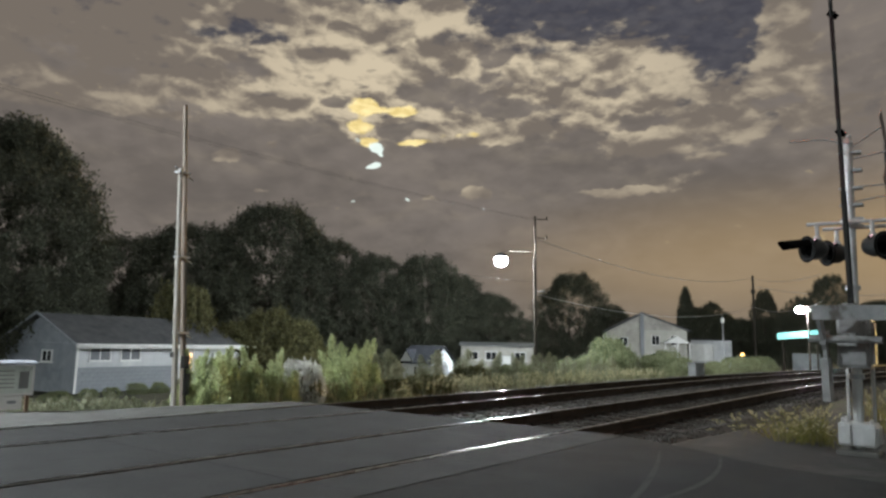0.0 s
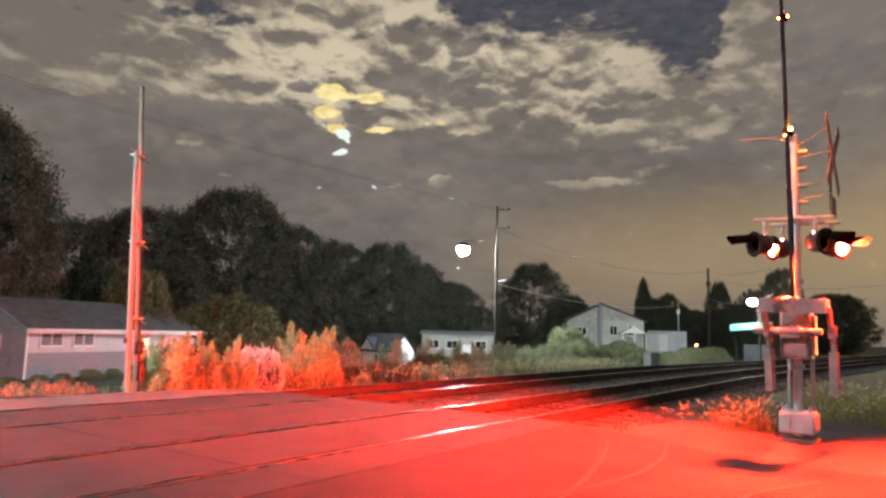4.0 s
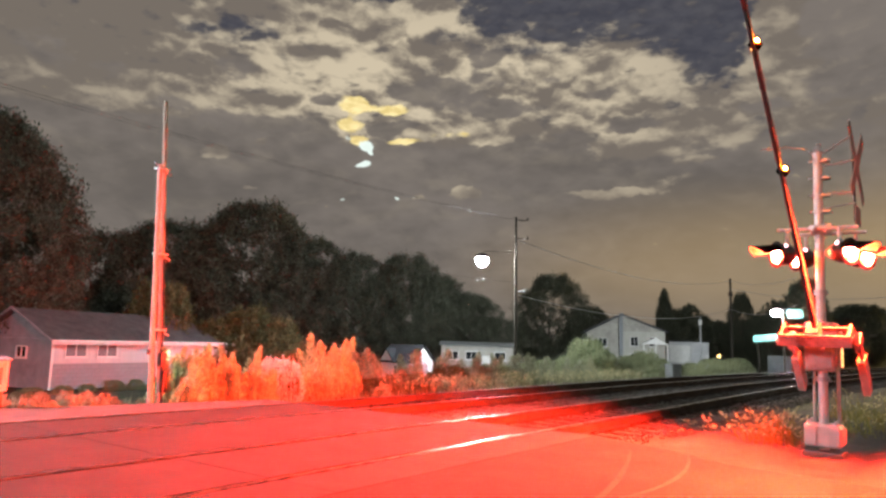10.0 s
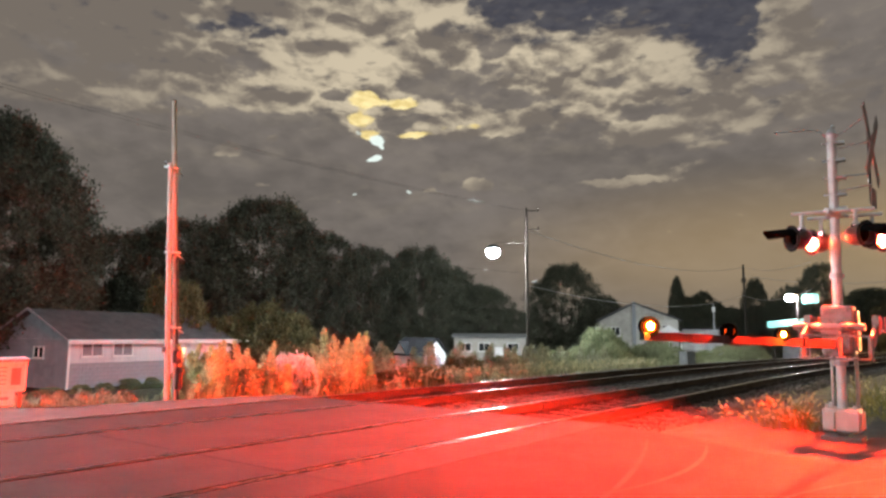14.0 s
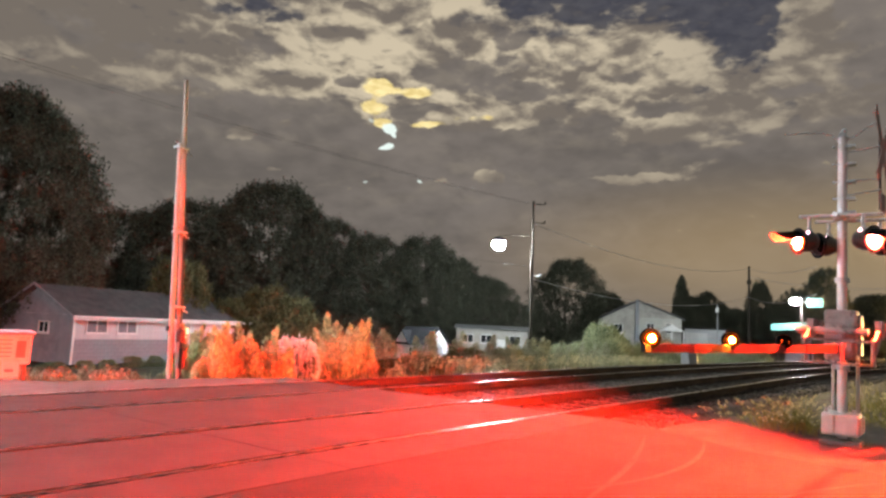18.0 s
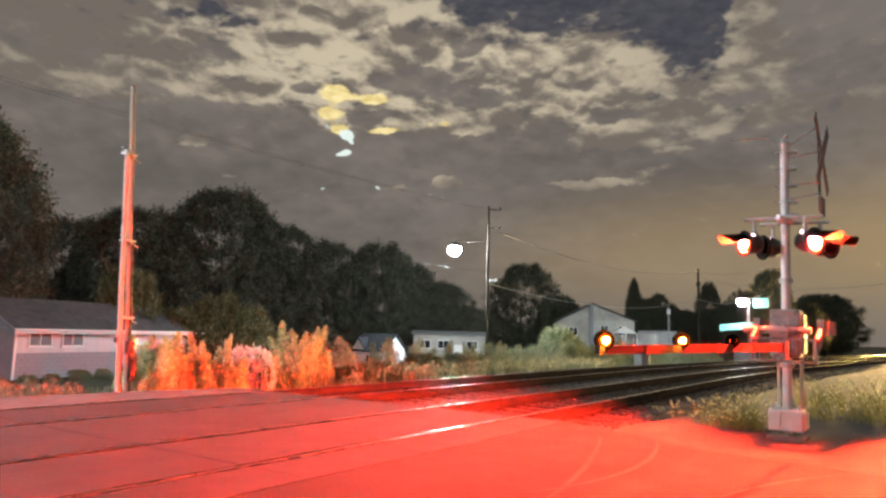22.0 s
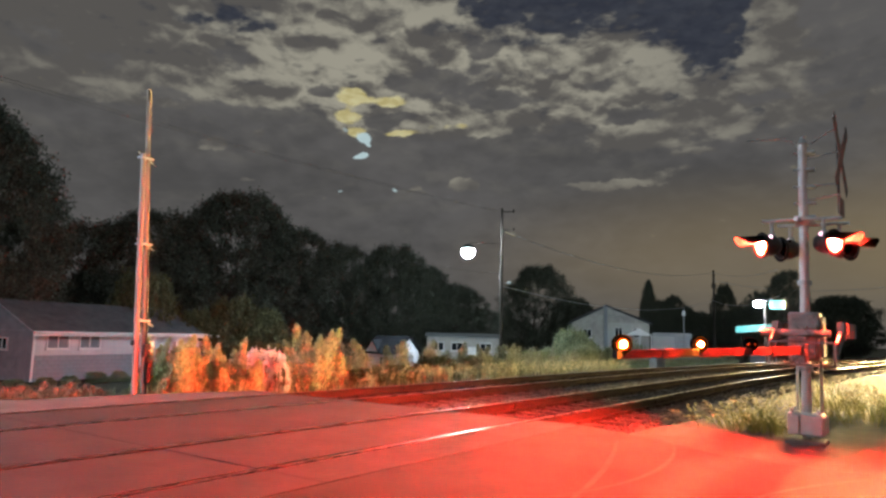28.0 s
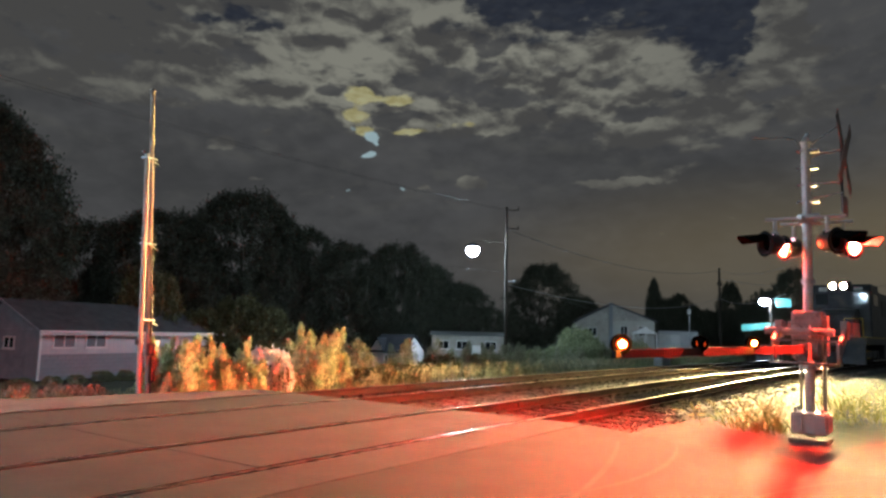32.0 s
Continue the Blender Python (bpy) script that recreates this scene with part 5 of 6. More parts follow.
# ---- plants ----
def leaf_cloud(seed, n_clumps, per, leaf, shape, clump=0.16, flat=1.0):
    """Leaves in clumps over a lumpy crown of unit size; shape gives the crown's radius by height 0..1."""
    rng = np.random.default_rng(seed)
    out = []
    lob = rng.uniform(-1, 1, (16, 3))
    lob /= np.linalg.norm(lob, axis=1)[:, None]
    amp = rng.uniform(0.08, 0.36, 16)
    for _ in range(n_clumps):
        a, h = rng.uniform(0, 6.2832), rng.random()
        d = np.array([math.cos(a), math.sin(a), 2 * h - 1])
        d /= np.linalg.norm(d)
        bump = 1 + (amp * np.clip(lob @ d, 0, 1) ** 8).sum() - 0.14
        r = shape(h) * bump * (rng.uniform(0.72, 1.0) if rng.random() < 0.8 else rng.uniform(0.3, 0.7))
        c = np.array([r * math.cos(a), r * math.sin(a), h * (0.9 + 0.12 * bump)])
        k = rng.integers(per // 2, per + 1)
        cs = clump * rng.uniform(0.6, 1.3)
        g = rng.normal(0, 1, (k, 3))
        p = c + g / np.linalg.norm(g, axis=1)[:, None] * rng.uniform(0.2, 1, (k, 1)) * cs * 0.75 * np.array([1, 1, flat])
        u = rng.normal(0, 1, (k, 3))
        u /= np.linalg.norm(u, axis=1)[:, None]
        v = np.cross(u, rng.normal(0, 1, (k, 3)))
        v /= np.linalg.norm(v, axis=1)[:, None]
        u *= np.array([1, 1, flat])
        v *= np.array([1, 1, flat])
        s = leaf * rng.uniform(0.6, 1.4, (k, 1))
        out.append(np.stack([p - u * s, p + v * s * 0.5, p + u * s, p - v * s * 0.5], 1))
    return np.concatenate(out)


def trunk_mesh(seed, top=0.75, r=0.05):
    rng = random.Random(seed)
    bm = bmesh.new()
    rod(bm, (0, 0, 0), (0.01, 0.01, 0.38), r, r * 0.75, 10)
    rod(bm, (0.01, 0.01, 0.37), (0.0, 0.0, top), r * 0.75, r * 0.3, 8)
    for i in range(7):
        a = rng.uniform(0, 6.28)
        z = rng.uniform(0.25, 0.6)
        rod(bm, (0, 0, z), (0.5 * math.cos(a), 0.5 * math.sin(a), z + rng.uniform(0.12, 0.3)), r * 0.4, r * 0.1, 6)
    return bm


def plants():
    def round_crown(h):
        return (math.sin(math.pi * min(1, max(0, 0.06 + 0.90 * h))) ** 0.6) * (1.0 if h < 0.55 else 1.0 - 0.15 * (h - 0.55))

    def tall_crown(h):
        return 0.95 * (1 - h) ** 0.55 * min(1.0, 0.45 + 2.2 * h)

    protos = []
    for seed, shape in ((1, round_crown), (2, round_crown), (3, round_crown), (5, tall_crown), (8, round_crown)):
        t = thing("tree", pose(0, 0, 0), "large dark leafy tree in full summer leaf", "tree", "trees behind the tracks")
        part("trunk", trunk_mesh(seed), M_BARK, t)
        me = quads("crown", leaf_cloud(seed, 620, 130, 0.019, shape, 0.19, 0.5), M_LEAF)
        if seed == 8:
            me = quads("crown", leaf_cloud(seed, 1250, 190, 0.013, shape, 0.15, 0.6), M_LEAF)
        cr = new("crown", me)
        cr.parent = t
        cr.matrix_basis = pose(0, 0, 0.10)
        protos.append(t)
    used = set()

    def tree(kind, x, y, r, h, turn=0, label=""):
        t = protos[kind]
        if kind in used:
            t = copy_thing(t, pose(0, 0, 0))
        used.add(kind)
        t.matrix_basis = pose(x, y, land(x, y) - 0.1, 0, 0, turn)
        t.scale = (r, r, h / 1.1)
        if label:
            t["label"] = label
        return t

    # the long dark belt of trees, each crown reaching low
    rng = random.Random(21)
    for x, y, r, h in ((24.5, 58, 5.0, 7.6), (28.5, 56.5, 5.4, 11.2), (33.5, 54, 6.0, 12.6), (39, 50, 6.2, 14.8), (43, 47.5, 4.8, 12.0), (46.5, 44.5, 4.4, 10.6), (49.5, 41, 4.2, 10.6), (52, 39.5, 4.0, 9.0),
                       (55, 37.0, 3.6, 7.4), (18, 62, 5.5, 9.0), (59, 37.5, 3.4, 5.6)):
        tree(rng.randrange(3), x, y, r, h, rng.uniform(0, 360))
    # tree beside the bungalow
    tree(4, 14.7, 43.6, 6.0, 14.6, 40, "big dark tree beside the bungalow")
    tree(2, 13.4, 51.0, 4.6, 9.4, 140, "dark tree behind the bungalow")
    # distant trees
    for k, x, y, r, h in ((0, 71.0, 36.8, 4.2, 10.6), (1, 75.5, 34.0, 3.2, 7.4), (2, 88, 26.9, 2.3, 7.6), (0, 92, 24.5, 2.8, 6.2), (3, 84, 27.8, 2.0, 9.8), (1, 100, 18, 4.0, 8.0), (2, 104, 12, 4.0, 7.5),
                          (0, 82, 12.2, 2.4, 9.4), (1, 88, 15.5, 2.4, 8.2), (2, 118, 10, 5, 9), (1, 130, 11, 6, 10), (0, 110, -34, 5, 9), (2, 92, -30, 4, 8), (1, 76, -27, 4, 8.5)):
        tree(k, x, y, r, h, rng.uniform(0, 360), "distant dark tree against the sky")
    for k, x, y, r, top in ((2, 95, 28.1, 2.3, 6.9), (0, 97, 24.9, 2.6, 4.9), (1, 95, 21.3, 2.0, 8.3), (2, 99, 21.9, 2.6, 5.2), (1, 97, 27.0, 2.2, 5.6), (0, 93, 18.9, 2.0, 4.9)):
        tree(k, x, y, r, top - land(x, y), 50 * r * top, "distant dark tree behind the far house")

    # shrubs behind the far track
    sh = []
    for seed, mat in ((11, M_LEAF2), (12, M_GREEN), (13, M_LEAF2)):
        t = thing("shrub", pose(0, 0, 0), "leafy overgrown shrub behind the tracks", "shrub", "shrubs behind the tracks")
        cr = new("foliage", quads("foliage", leaf_cloud(seed, 420, 34, 0.034, lambda h: 0.25 + 0.75 * math.sin(math.pi * min(1, 0.15 + 0.8 * h)), 0.2), mat))
        cr.parent = t
        st = bmesh.new()
        for i in range(6):
            a = i * 1.05
            rod(st, (0.05 * math.cos(a), 0.05 * math.sin(a), 0), (0.5 * math.cos(a), 0.5 * math.sin(a), 0.6), 0.02, 0.008, 5)
        part("stems", st, M_BARK, t)
        sh.append(t)
    used_s = set()
    spots = []
    for i in range(26):
        x = 13.5 + i * 1.25 + rng.uniform(-0.5, 0.5)
        low = 0.36 if 14.6 < x < 20.5 else (0.5 if x < 31 else 1.0)
        spots.append((rng.choice((1, 1, 0)) if 22 < x < 45 else rng.choice((0, 2)), x, 13.2 + 0.16 * (x - 13) + rng.uniform(-0.6, 1.6), rng.uniform(0.8, 1.5) * (0.7 + 0.3 * low), rng.uniform(0.6, 1.75) * low))
    for x, y, r, h in ((24.0, 39.2, 2.4, 5.8), (25.6, 40.5, 1.9, 7.0), (26.9, 38.2, 2.2, 4.0), (29.0, 37.6, 2.5, 4.9), (31.4, 36.6, 2.2, 3.6), (66.0, 17.6, 1.7, 1.5), (69.5, 17.2, 1.8, 1.5), (63.0, 18.4, 1.6, 1.6), (73.0, 17.0, 1.9, 1.5), (16.8, 19.0, 1.2, 1.5), (19.3, 20.5, 1.3, 1.1), (22.5, 23.5, 1.4, 1.3), (16.9, 33.4, 0.5, 0.45), (18.3, 33.6, 0.6, 0.6), (19.6, 33.9, 0.5, 0.5), (15.4, 32.6, 0.6, 0.4), (13.6, 31.5, 0.8, 0.5), (21.0, 34.0, 0.6, 0.7), (15.2, 18.5, 0.9, 1.2), (41, 27.0, 1.8, 0.8), (35, 19, 1.3, 0.75), (38.5, 18.5, 1.5, 1.4),
                       (42, 19, 1.8, 2.6), (46, 20, 1.8, 2.4), (50, 19, 1.7, 2.2), (55, 20.0, 1.8, 2.2), (60, 20.5, 1.8, 2.0), (37, 22, 1.3, 0.7), (30, 18, 1.2, 0.65)):
        spots.append((1 if x > 32 or (y > 30 and h < 1) else 0, x, y, r * rng.uniform(0.7, 1.0), h * rng.uniform(0.8, 1.15)))
    for k, x, y, r, h in spots:
        t = sh[k]
        if k in used_s:
            t = copy_thing(t, pose(0, 0, 0))
        used_s.add(k)
        t.matrix_basis = pose(x, y, land(x, y) - 0.06, 0, 0, rng.uniform(0, 360))
        t.scale = (r, r, h)
    # white-flowering shrub by the road
    t = thing("flowering_shrub", pose(10.62, 12.2, land(10.62, 12.2) - 0.05), "shrub covered with white blossom beside the weeds", "shrub")
    cr = new("blossom", quads("blossom", leaf_cloud(31, 420, 20, 0.05, lambda h: 0.6 + 0.4 * math.sin(math.pi * h), 0.2) * (0.45, 0.45, 0.98), M_BLOOM))
    cr.parent = t
    cr2 = new("foliage", quads("foliage", leaf_cloud(32, 160, 12, 0.06, lambda h: 0.6 + 0.4 * math.sin(math.pi * h), 0.2) * (0.42, 0.42, 0.9), M_LEAF2))
    cr2.parent = t


def blades(seed, pts, h0, h1, lean, width, mat, name, label, head=None, head_mat=None, droop=0.25, per=3):
    """Grass: each blade is three bent strips; with heads, a plume of small leaves tops the stem."""
    rng = np.random.default_rng(seed)
    v, hv = [], []
    for x, y in pts:
        z = land(x, y) if x > 8.9 or y > 11 else -0.09
        for _ in range(per):
            a = rng.uniform(0, 6.2832)
            h = rng.uniform(h0, h1)
            bx, by = x + rng.normal(0, 0.06), y + rng.normal(0, 0.06)
            d = np.array([math.cos(a), math.sin(a), 0])
            sd = np.array([-math.sin(a + 0.8), math.cos(a + 0.8), 0]) * width
            k = rng.uniform(0.3, 1) * lean
            p = [np.array([bx, by, z - 0.03]) + d * (k * h * t * t) + np.array([0, 0, h * (t - droop * k * t * t)]) for t in (0, 0.4, 0.75, 1.0)]
            ws = (1, 0.9, 0.6, 0.12)
            for i in range(3):
                v.append((p[i] - sd * ws[i], p[i] + sd * ws[i], p[i + 1] + sd * ws[i + 1], p[i + 1] - sd * ws[i + 1]))
            if head and rng.random() < head[0]:
                n, size, spread = head[1], head[2], head[3]
                for j in range(n):
                    f = 1 - spread * rng.random()
                    c = np.array([bx, by, z]) + d * (k * h * f * f) + np.array([0, 0, h * (f - droop * k * f * f)]) + rng.normal(0, 0.28, 3) * size
                    u = rng.normal(0, 1, 3)
                    u /= np.linalg.norm(u)
                    w = np.cross(u, rng.normal(0, 1, 3))
                    w /= np.linalg.norm(w)
                    s = size * rng.uniform(0.35, 0.7)
                    hv.append((c - u * s, c + w * s * 0.4, c + u * s, c - w * s * 0.4))
    tagged(new(name, quads(name, np.array(v), mat)), label, "weeds", kind="stuff")
    if hv:
        tagged(new(name + "_plumes", quads(name + "_plumes", np.array(hv), head_mat)), "pale dry seed plumes on " + label, "weeds", kind="stuff")


def spikes(seed, rows, name, label, mat=None):
    """Tall plumes: upright slips of straw packed round a stem and tapering to its tip."""
    rng = np.random.default_rng(seed)
    out = []
    for x, y, h, r in rows:
        z = land(x, y) - 0.04
        n = int(560 * h)
        lean = rng.normal(0, 0.2, 2)
        u = rng.random(n) ** 0.8
        a = rng.uniform(0, 6.2832, n)
        lob = 1 + 0.45 * np.sin(a * 2 + rng.uniform(0, 6.28)) * np.sin(u * 9 + rng.uniform(0, 6.28))
        rad = 1.35 * r * lob * np.minimum(1.0, 0.55 + 1.3 * u) * (1 - u ** 1.7) ** 0.75 * rng.uniform(0.1, 1.3, n) + 0.008
        c = np.stack([x + rad * np.cos(a) + lean[0] * h * u, y + rad * np.sin(a) + lean[1] * h * u, z + h * u], 1)
        d = np.stack([0.6 * np.cos(a) + rng.normal(0, 0.45, n), 0.6 * np.sin(a) + rng.normal(0, 0.45, n), np.ones(n)], 1)
        d /= np.linalg.norm(d, axis=1)[:, None]
        s = np.cross(d, rng.normal(0, 1, (n, 3)))
        s /= np.linalg.norm(s, axis=1)[:, None]
        ln = rng.uniform(0.03, 0.075, (n, 1))
        w = rng.uniform(0.008, 0.018, (n, 1))
        out.append(np.stack([c - d * ln, c + s * w, c + d * ln, c - s * w], 1))
    tagged(new(name, quads(name, np.concatenate(out), mat or M_SPIKE)), label, "weeds", kind="stuff")


def weeds():
    rng = random.Random(3)
    left = []
    for i in range(230):
        x = rng.uniform(7.55, 9.8)
        left.append((x, 11.65 + rng.uniform(0, 1.0)))
    blades(1, left, 0.25, 0.75, 0.3, 0.012, M_WEED, "tall_weeds", "tall dry weeds beside the poles", (0.4, 8, 0.05, 0.5), M_SPIKE)
    tall = []
    for i in range(120):
        x = rng.uniform(7.75, 10.0)
        tall.append((x, 11.75 + rng.uniform(0, 0.9), rng.uniform(0.35, 0.95) if rng.random() < 0.75 else rng.uniform(0.95, 1.4), rng.uniform(0.05, 0.14)))
    for i in range(130):
        tall.append((rng.uniform(7.7, 10.1), 11.9 + rng.uniform(0, 1.0), rng.uniform(0.35, 0.75), rng.uniform(0.08, 0.17)))
    spikes(41, tall, "plumed_weeds", "flame-shaped plumes of tall dry weeds")
    low = [(rng.uniform(5.0, 7.5), 12.0 + rng.uniform(0, 2.6), rng.uniform(0.12, 0.5), rng.uniform(0.08, 0.2)) for i in range(70)]
    spikes(44, low, "low_weeds", "low tufted weeds beside the road", M_GREYWEED)
    row = []
    for i in range(520):
        x = 11.2 + 26 * rng.random() ** 1.3
        row.append((x, 11.9 + 0.05 * (x - 11) + rng.uniform(0, 1.8)))
    blades(2, row, 0.25, 0.62, 0.4, 0.018, M_WEED, "weed_row", "rough dry weeds along the far track", (0.4, 9, 0.09, 0.5), M_SEED)
    tall = []
    for cx, cy, n, h in ((12.0, 12.6, 9, 1.35), (12.75, 12.9, 12, 1.95), (13.5, 13.0, 7, 1.3), (11.4, 12.9, 5, 1.1)):
        tall += [(cx + rng.gauss(0, 0.17), cy + rng.gauss(0, 0.17), h * rng.uniform(0.4, 0.9), rng.uniform(0.12, 0.26)) for _ in range(int(n * 1.2))]
    spikes(42, tall, "plume_grass", "tall feathery plume grass clumps")
    grey = []
    for i in range(190):
        x = 14.0 + 30 * rng.random()
        grey.append((x, 12.9 + 0.13 * (x - 13) + rng.uniform(0, 3.2), rng.uniform(0.55, 1.0) if rng.random() < 0.75 else rng.uniform(1.1, 1.6), rng.uniform(0.18, 0.38)))
    spikes(43, grey, "tangled_weeds", "tangled grey-green weeds behind the far track", M_GREYWEED)
    right = []
    for i in range(420):
        x = 11.0 + 5.6 * rng.random()
        y = rng.uniform(-2.6, 2.0)
        if x > 11.2 + 0.75 * max(0.0, 1.9 - y) and (y < 1.5 or x > 15.5) and (x > 12.4 or rng.random() < 0.4):
            right.append((x, y))
    blades(4, right, 0.25, 0.80, 0.8, 0.006, M_FOX, "roadside_grass", "tangled roadside grass round the signal", (0.3, 12, 0.026, 0.13), M_SEED, droop=0.42, per=5)
    ruff = []
    for i in range(34):
        a = rng.random()
        ruff.append((10.45 + 1.8 * a + rng.gauss(0, 0.16), 2.30 + 0.9 * a + rng.gauss(0, 0.16)))
    blades(5, ruff, 0.30, 0.62, 1.1, 0.005, M_FOX, "foxtail_grass", "drooping foxtail grass at the edge of the gravel", (0.8, 18, 0.026, 0.12), M_SEED, droop=0.5, per=2)
    tuft = [(10.75 + rng.gauss(0, 0.26), 1.98 + rng.gauss(0, 0.17)) for i in range(52)]
    blades(7, tuft, 0.28, 0.70, 0.8, 0.006, M_FOX, "grass_tuft", "thick grass tuft beside the signal's foot", (0.35, 16, 0.025, 0.12), M_SEED, droop=0.42, per=5)
    lawn = []
    for i in range(700):
        lawn.append((rng.uniform(3.0, 14.0), 11.3 + 9.0 * rng.random() ** 1.5))
    blades(6, [p for p in lawn if p[0] > 3.8 or p[1] > 13], 0.12, 0.32, 0.6, 0.02, M_WEED, "rough_grass", "rough grass in front of the bungalow", per=4)


# ---- the train ----
def locomotive():
    """A hood-type diesel; it runs nose first along -x of its own space."""
    t = thing("locomotive", pose(0, 0, 0), "dark diesel locomotive with bright headlights running nose first", "locomotive")
    part("frame", one(box, (9.0, 0, 1.32), (18.0, 2.9, 0.36)), M_LOCO, t)
    nose = bmesh.new()
    prism(nose, [(0.55, 1.5), (1.9, 1.5), (1.9, 3.1), (0.95, 3.0), (0.55, 2.75)], -0.85, 0.85, "y")
    bevelled(nose, 0.06)
    part("nose", nose, M_LOCO, t, "short sloped nose")
    cab = bmesh.new()
    prism(cab, [(1.9, 1.5), (4.3, 1.5), (4.3, 4.45), (2.05, 4.45), (1.9, 4.2)], -1.45, 1.45, "y")
    bevelled(cab, 0.05)
    part("cab", cab, M_LOCO, t)
    for y in (-0.95, 0.95):
        part("windscreen", one(box, (1.885, y, 3.62), (0.04, 0.62, 0.62)), M_GLASS, t)
    for y in (-1.46, 1.46):
        part("side_window", one(box, (3.1, y, 3.6), (1.4, 0.04, 0.6)), M_GLASS, t)
    part("hood", one(box, (10.9, 0, 2.95), (13.0, 1.8, 2.8)), M_LOCO, t, "long engine hood")
    for x in (7.0, 10.0, 13.0):
        part("grille", one(box, (x, -0.91, 3.4), (1.8, 0.04, 1.0)), M_BLACK, t)
        part("fan", one(rod, (x, 0, 4.34), (x, 0, 4.48), 0.6, n=20), M_BLACK, t)
    part("stripe", one(box, (9.0, 0, 1.52), (18.02, 2.92, 0.06)), M_LOCOTRIM, t, "yellow frame stripe")
    plow = bmesh.new()
    prism(plow, [(0.0, 0.12), (0.35, 0.10), (0.35, 1.1), (0.15, 1.1)], -1.35, 1.35, "y")
    part("pilot_plow", plow, M_LOCO, t)
    part("coupler", one(box, (-0.25, 0, 0.88), (0.6, 0.26, 0.3)), M_RAILSIDE, t)
    part("front_platform", one(box, (0.3, 0, 1.48), (0.7, 2.8, 0.06)), M_LOCO, t)
    rails = bmesh.new()
    for y in (-1.3, -0.45, 0.45, 1.3):
        rod(rails, (0.05, y, 1.5), (0.05, y, 2.5), 0.02, n=8)
    for y in (-0.875, 0.875):
        rod(rails, (0.05, y - 0.42, 2.5), (0.05, y + 0.42, 2.5), 0.02, n=8)
    part("handrail", rails, M_LOCOTRIM, t, "yellow handrails")
    hl = bmesh.new()
    box(hl, (1.86, 0, 4.32), (0.22, 1.10, 0.56))
    bevelled(hl, 0.03)
    housing = part("headlight_housing", hl, M_BLACK, t)
    def tube(x0, x1, y, z, r):
        b = bmesh.new()
        n = 24
        rings = [[b.verts.new((x, y + q * math.cos(6.2832 * k / n), z + q * math.sin(6.2832 * k / n))) for k in range(n)] for q, x in ((r, x1), (r, x0), (r + 0.02, x0), (r + 0.02, x1))]
        for a, c in zip(rings, rings[1:]):
            for k in range(n):
                b.faces.new((a[k], a[(k + 1) % n], c[(k + 1) % n], c[k]))
        bmesh.ops.recalc_face_normals(b, faces=list(b.faces))
        return b

    # long tubes added only to narrow the beams, not real locomotive parts
    for y in (-0.26, 0.26):
        part("headlight_tube", tube(1.05, 1.80, y, 4.32, 0.17), M_DULL, housing)
        part("headlight", one(rod, (1.753, y, 4.32), (1.747, y, 4.32), 0.16, n=24), M_HEAD, housing, "lit warm headlight")
    for y in (-0.85, 0.85):
        d = part("ditch_light", one(box, (0.22, y, 2.08), (0.22, 0.42, 0.42)), M_BLACK, t)
        part("ditch_tube", tube(-0.42, 0.12, y, 2.08, 0.135), M_DULL, d)
        part("ditch_lens", one(rod, (0.113, y, 2.08), (0.107, y, 2.08), 0.125, n=20), M_DITCH, d, "lit ditch light")
    for y in (-0.86, 0.86):
        part("number_board", one(box, (1.87, y, 4.18), (0.06, 0.42, 0.22)), M_WHITE, t, "plain number board")
    for cx in (3.6, 14.4):
        bg = bmesh.new()
        for y in (-1.08, 1.08):
            box(bg, (cx, y, 0.62), (3.9, 0.16, 0.36))
            for w in (-1.35, 0, 1.35):
                box(bg, (cx + w, y, 0.55), (0.36, 0.24, 0.36))
        part("bogie_frame", bg, M_LOCO, t)
        for w in (-1.35, 0.0, 1.35):
            wh = bmesh.new()
            for y in (-0.76, 0.76):
                rod(wh, (cx + w, y - 0.065, 0.5), (cx + w, y + 0.065, 0.5), 0.5, n=28)
                rod(wh, (cx + w, y - (0.065 if y > 0 else -0.065) * 1.4, 0.5), (cx + w, y - (0.03 if y > 0 else -0.03), 0.5), 0.53, n=28)
            rod(wh, (cx + w, -0.7, 0.5), (cx + w, 0.7, 0.5), 0.09, n=10)
            part("wheelset", wh, M_RAILSIDE, t)
    part("fuel_tank", one(box, (9.0, 0, 0.75), (4.2, 2.5, 0.8)), M_LOCO, t)
    st = bmesh.new()
    for s in (-1, 1):
        for z in (0.45, 0.8, 1.15):
            box(st, (0.45, s * 1.4, z), (0.4, 0.12, 0.04))
    part("steps", st, M_LOCOTRIM, t)
    return t


# ---- the sky sheet ----
def sky_sheet():
    bm = bmesh.new()
    R = 1600.0
    az = [radians(a) for a in np.arange(-66, 66.1, 3)]
    el = [radians(e) for e in np.arange(-4, 56.1, 3)]
    g = [[bm.verts.new((R * math.sin(a) * math.cos(e), R * math.cos(a) * math.cos(e), R * math.sin(e))) for e in el] for a in az]
    for i in range(len(az) - 1):
        for j in range(len(el) - 1):
            bm.faces.new((g[i][j], g[i + 1][j], g[i + 1][j + 1], g[i][j + 1]))
    ob = part("sky_backdrop", bm, M_SKY, smooth=True)
    return tagged(ob, "moonlit broken clouds drifting over a night sky", "sky", kind="structure")


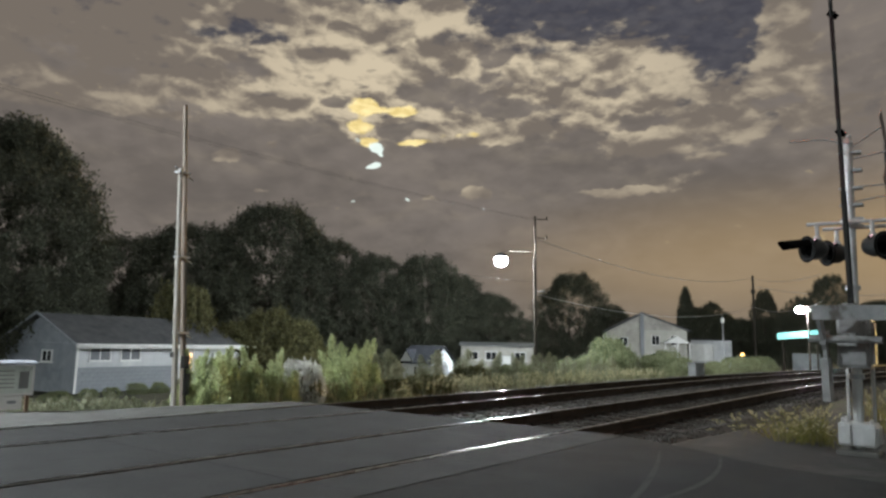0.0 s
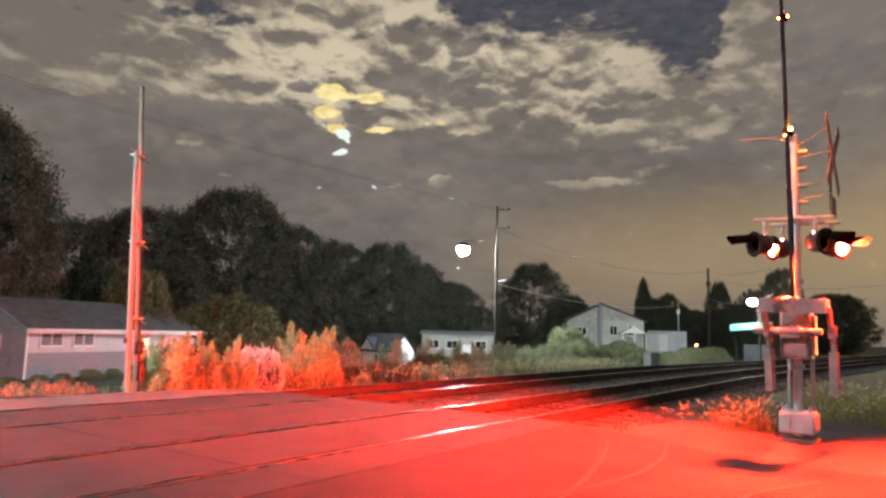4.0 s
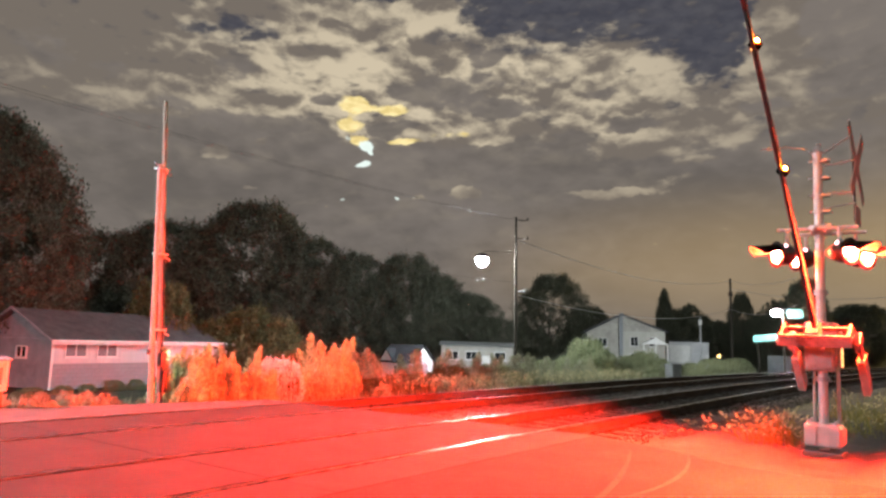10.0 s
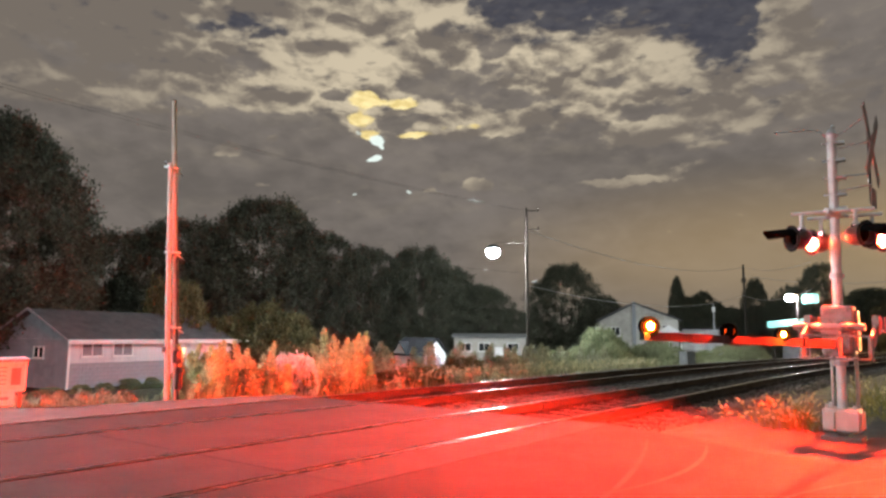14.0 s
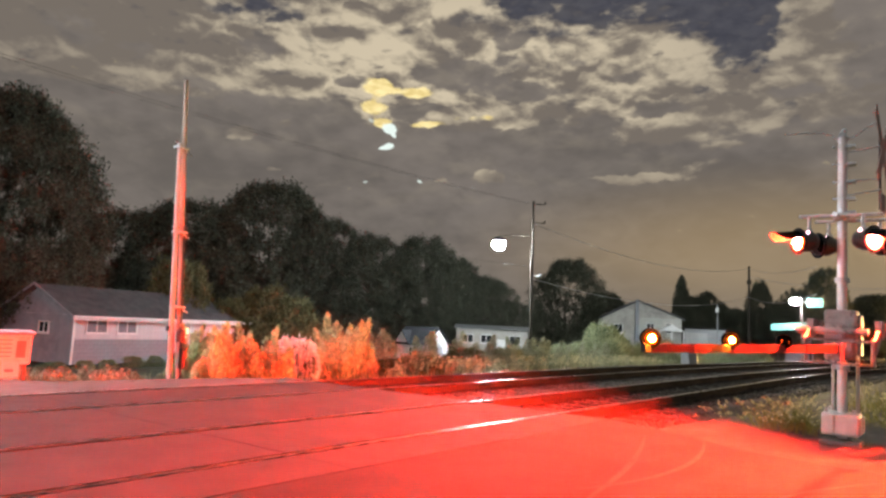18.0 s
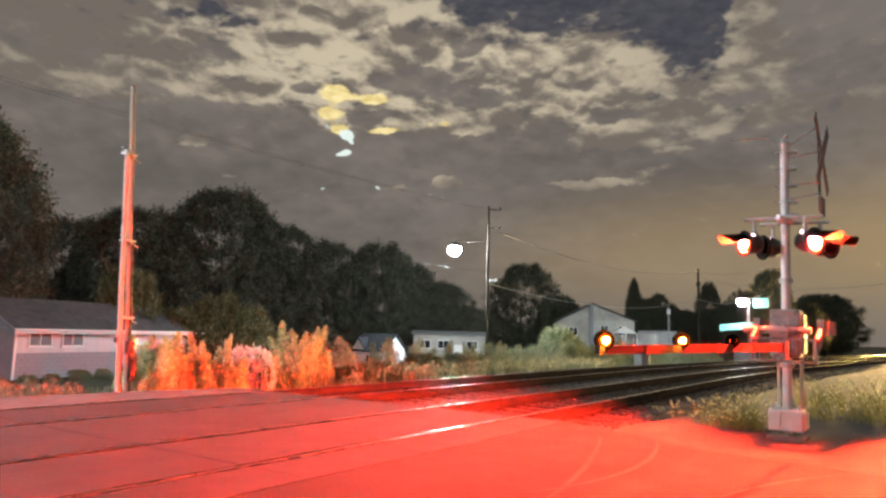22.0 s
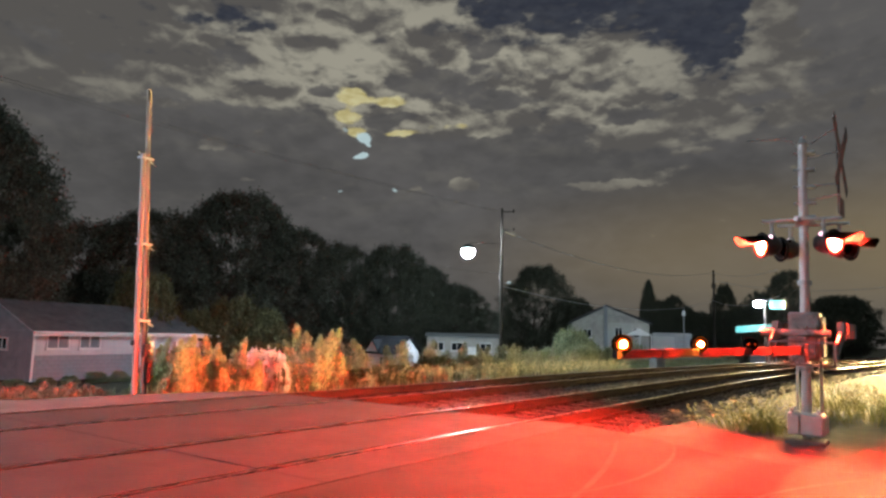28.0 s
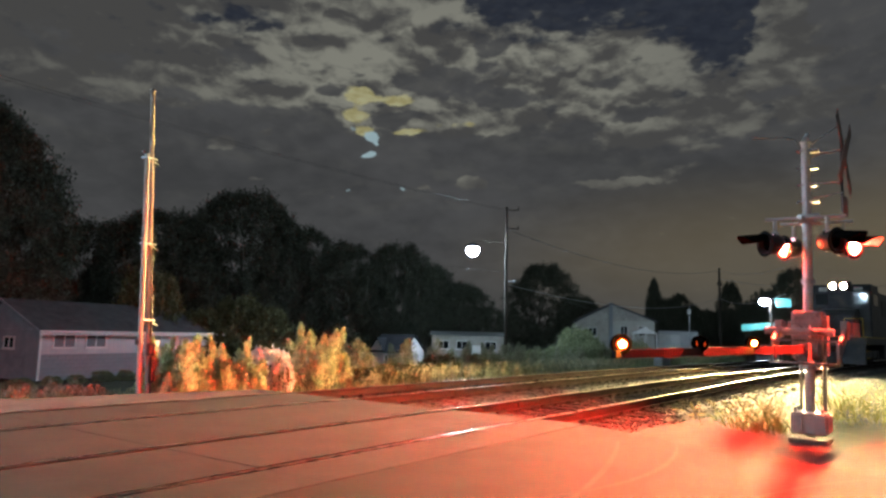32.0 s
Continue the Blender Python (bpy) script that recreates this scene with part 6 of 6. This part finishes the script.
ground()
roads()
tyre_marks()
tracks()
ballast()
GATE = crossing_signal()
pole_pair()
notice_board()
road_lamp()
far_pole()
cables()
bungalow()
shed()
mobile_home()
far_house()
filling_station()
cabinet()
plants()
weeds()
TRAIN = locomotive()
SKY = sky_sheet()
crossing()

# gate arm angle above level, by time
GATE_ROWS = ((0, 83), (7.85, 83), (8.1, 79), (8.5, 72.3), (9.0, 65), (9.5, 58.3), (10.0, 50), (10.5, 42), (11.0, 35), (11.5, 28.2), (12.0, 21.3), (12.5, 15.2), (13.0, 9.6), (13.5, 4.6), (14.0, 0.6), (14.4, -0.8), (14.8, -0.5), (32, -0.5))


def flash_rows(place, phase, off_turn):
    """Rows for a lamp insert: 0 degrees shows its lit face, off_turn hides it."""
    rows, now = [(0.0, off_turn)], off_turn
    events = []
    k = 0
    while LIT_FROM + k * FLASH < 32.0:
        t = LIT_FROM + k * FLASH
        if phase == 2:
            if k == 0:
                events.append((t, 0.0))
        else:
            lead, lag = t - 0.075, t + 0.045
            events.append((lead, 0.0) if phase == 0 else (lag if k else lead, off_turn))
            events.append((lag + FLASH / 2, off_turn) if phase == 0 else (lead + FLASH / 2, 0.0))
        k += 1
    steps = 3
    for t, want in events:
        if want != now and t < 31.8:
            for i in range(steps + 1):
                rows.append((t + (i - 1) / 30.0, now + (want - now) * i / steps))
            now = want
    rows.append((32.0, now))
    return [(t, place @ pose(0, 0, 0, 0, 0, a)) for t, a in rows]


def motions():
    walk(GATE, [(t, pose(*PIVOT) @ pose(0, 0, 0, 0, 0, ARM_YAW) @ pose(0, 0, 0, 0, a, 0)) for t, a in GATE_ROWS])
    for ins in INSERTS:
        big = not ins.name.startswith("arm_lens")
        walk(ins, flash_rows(ins.matrix_basis.copy(), ins["phase"], 180.0 if big else 90.0 * 0.99))
    rows = []
    for i in range(33):
        x = 42.0 + 9.0 * (32 - i)
        rows.append((i, pose(x, TRACK_Y[0] + bend(x), 0, 0, 0, math.degrees(math.atan(slope(x))))))
    walk(TRAIN, rows)
    walk(SKY, [(t, pose(0, 0, 0, 0, 0, SKY_YAW - 0.058 * (t - 10.3))) for t in (0, 16, 32)])


motions()
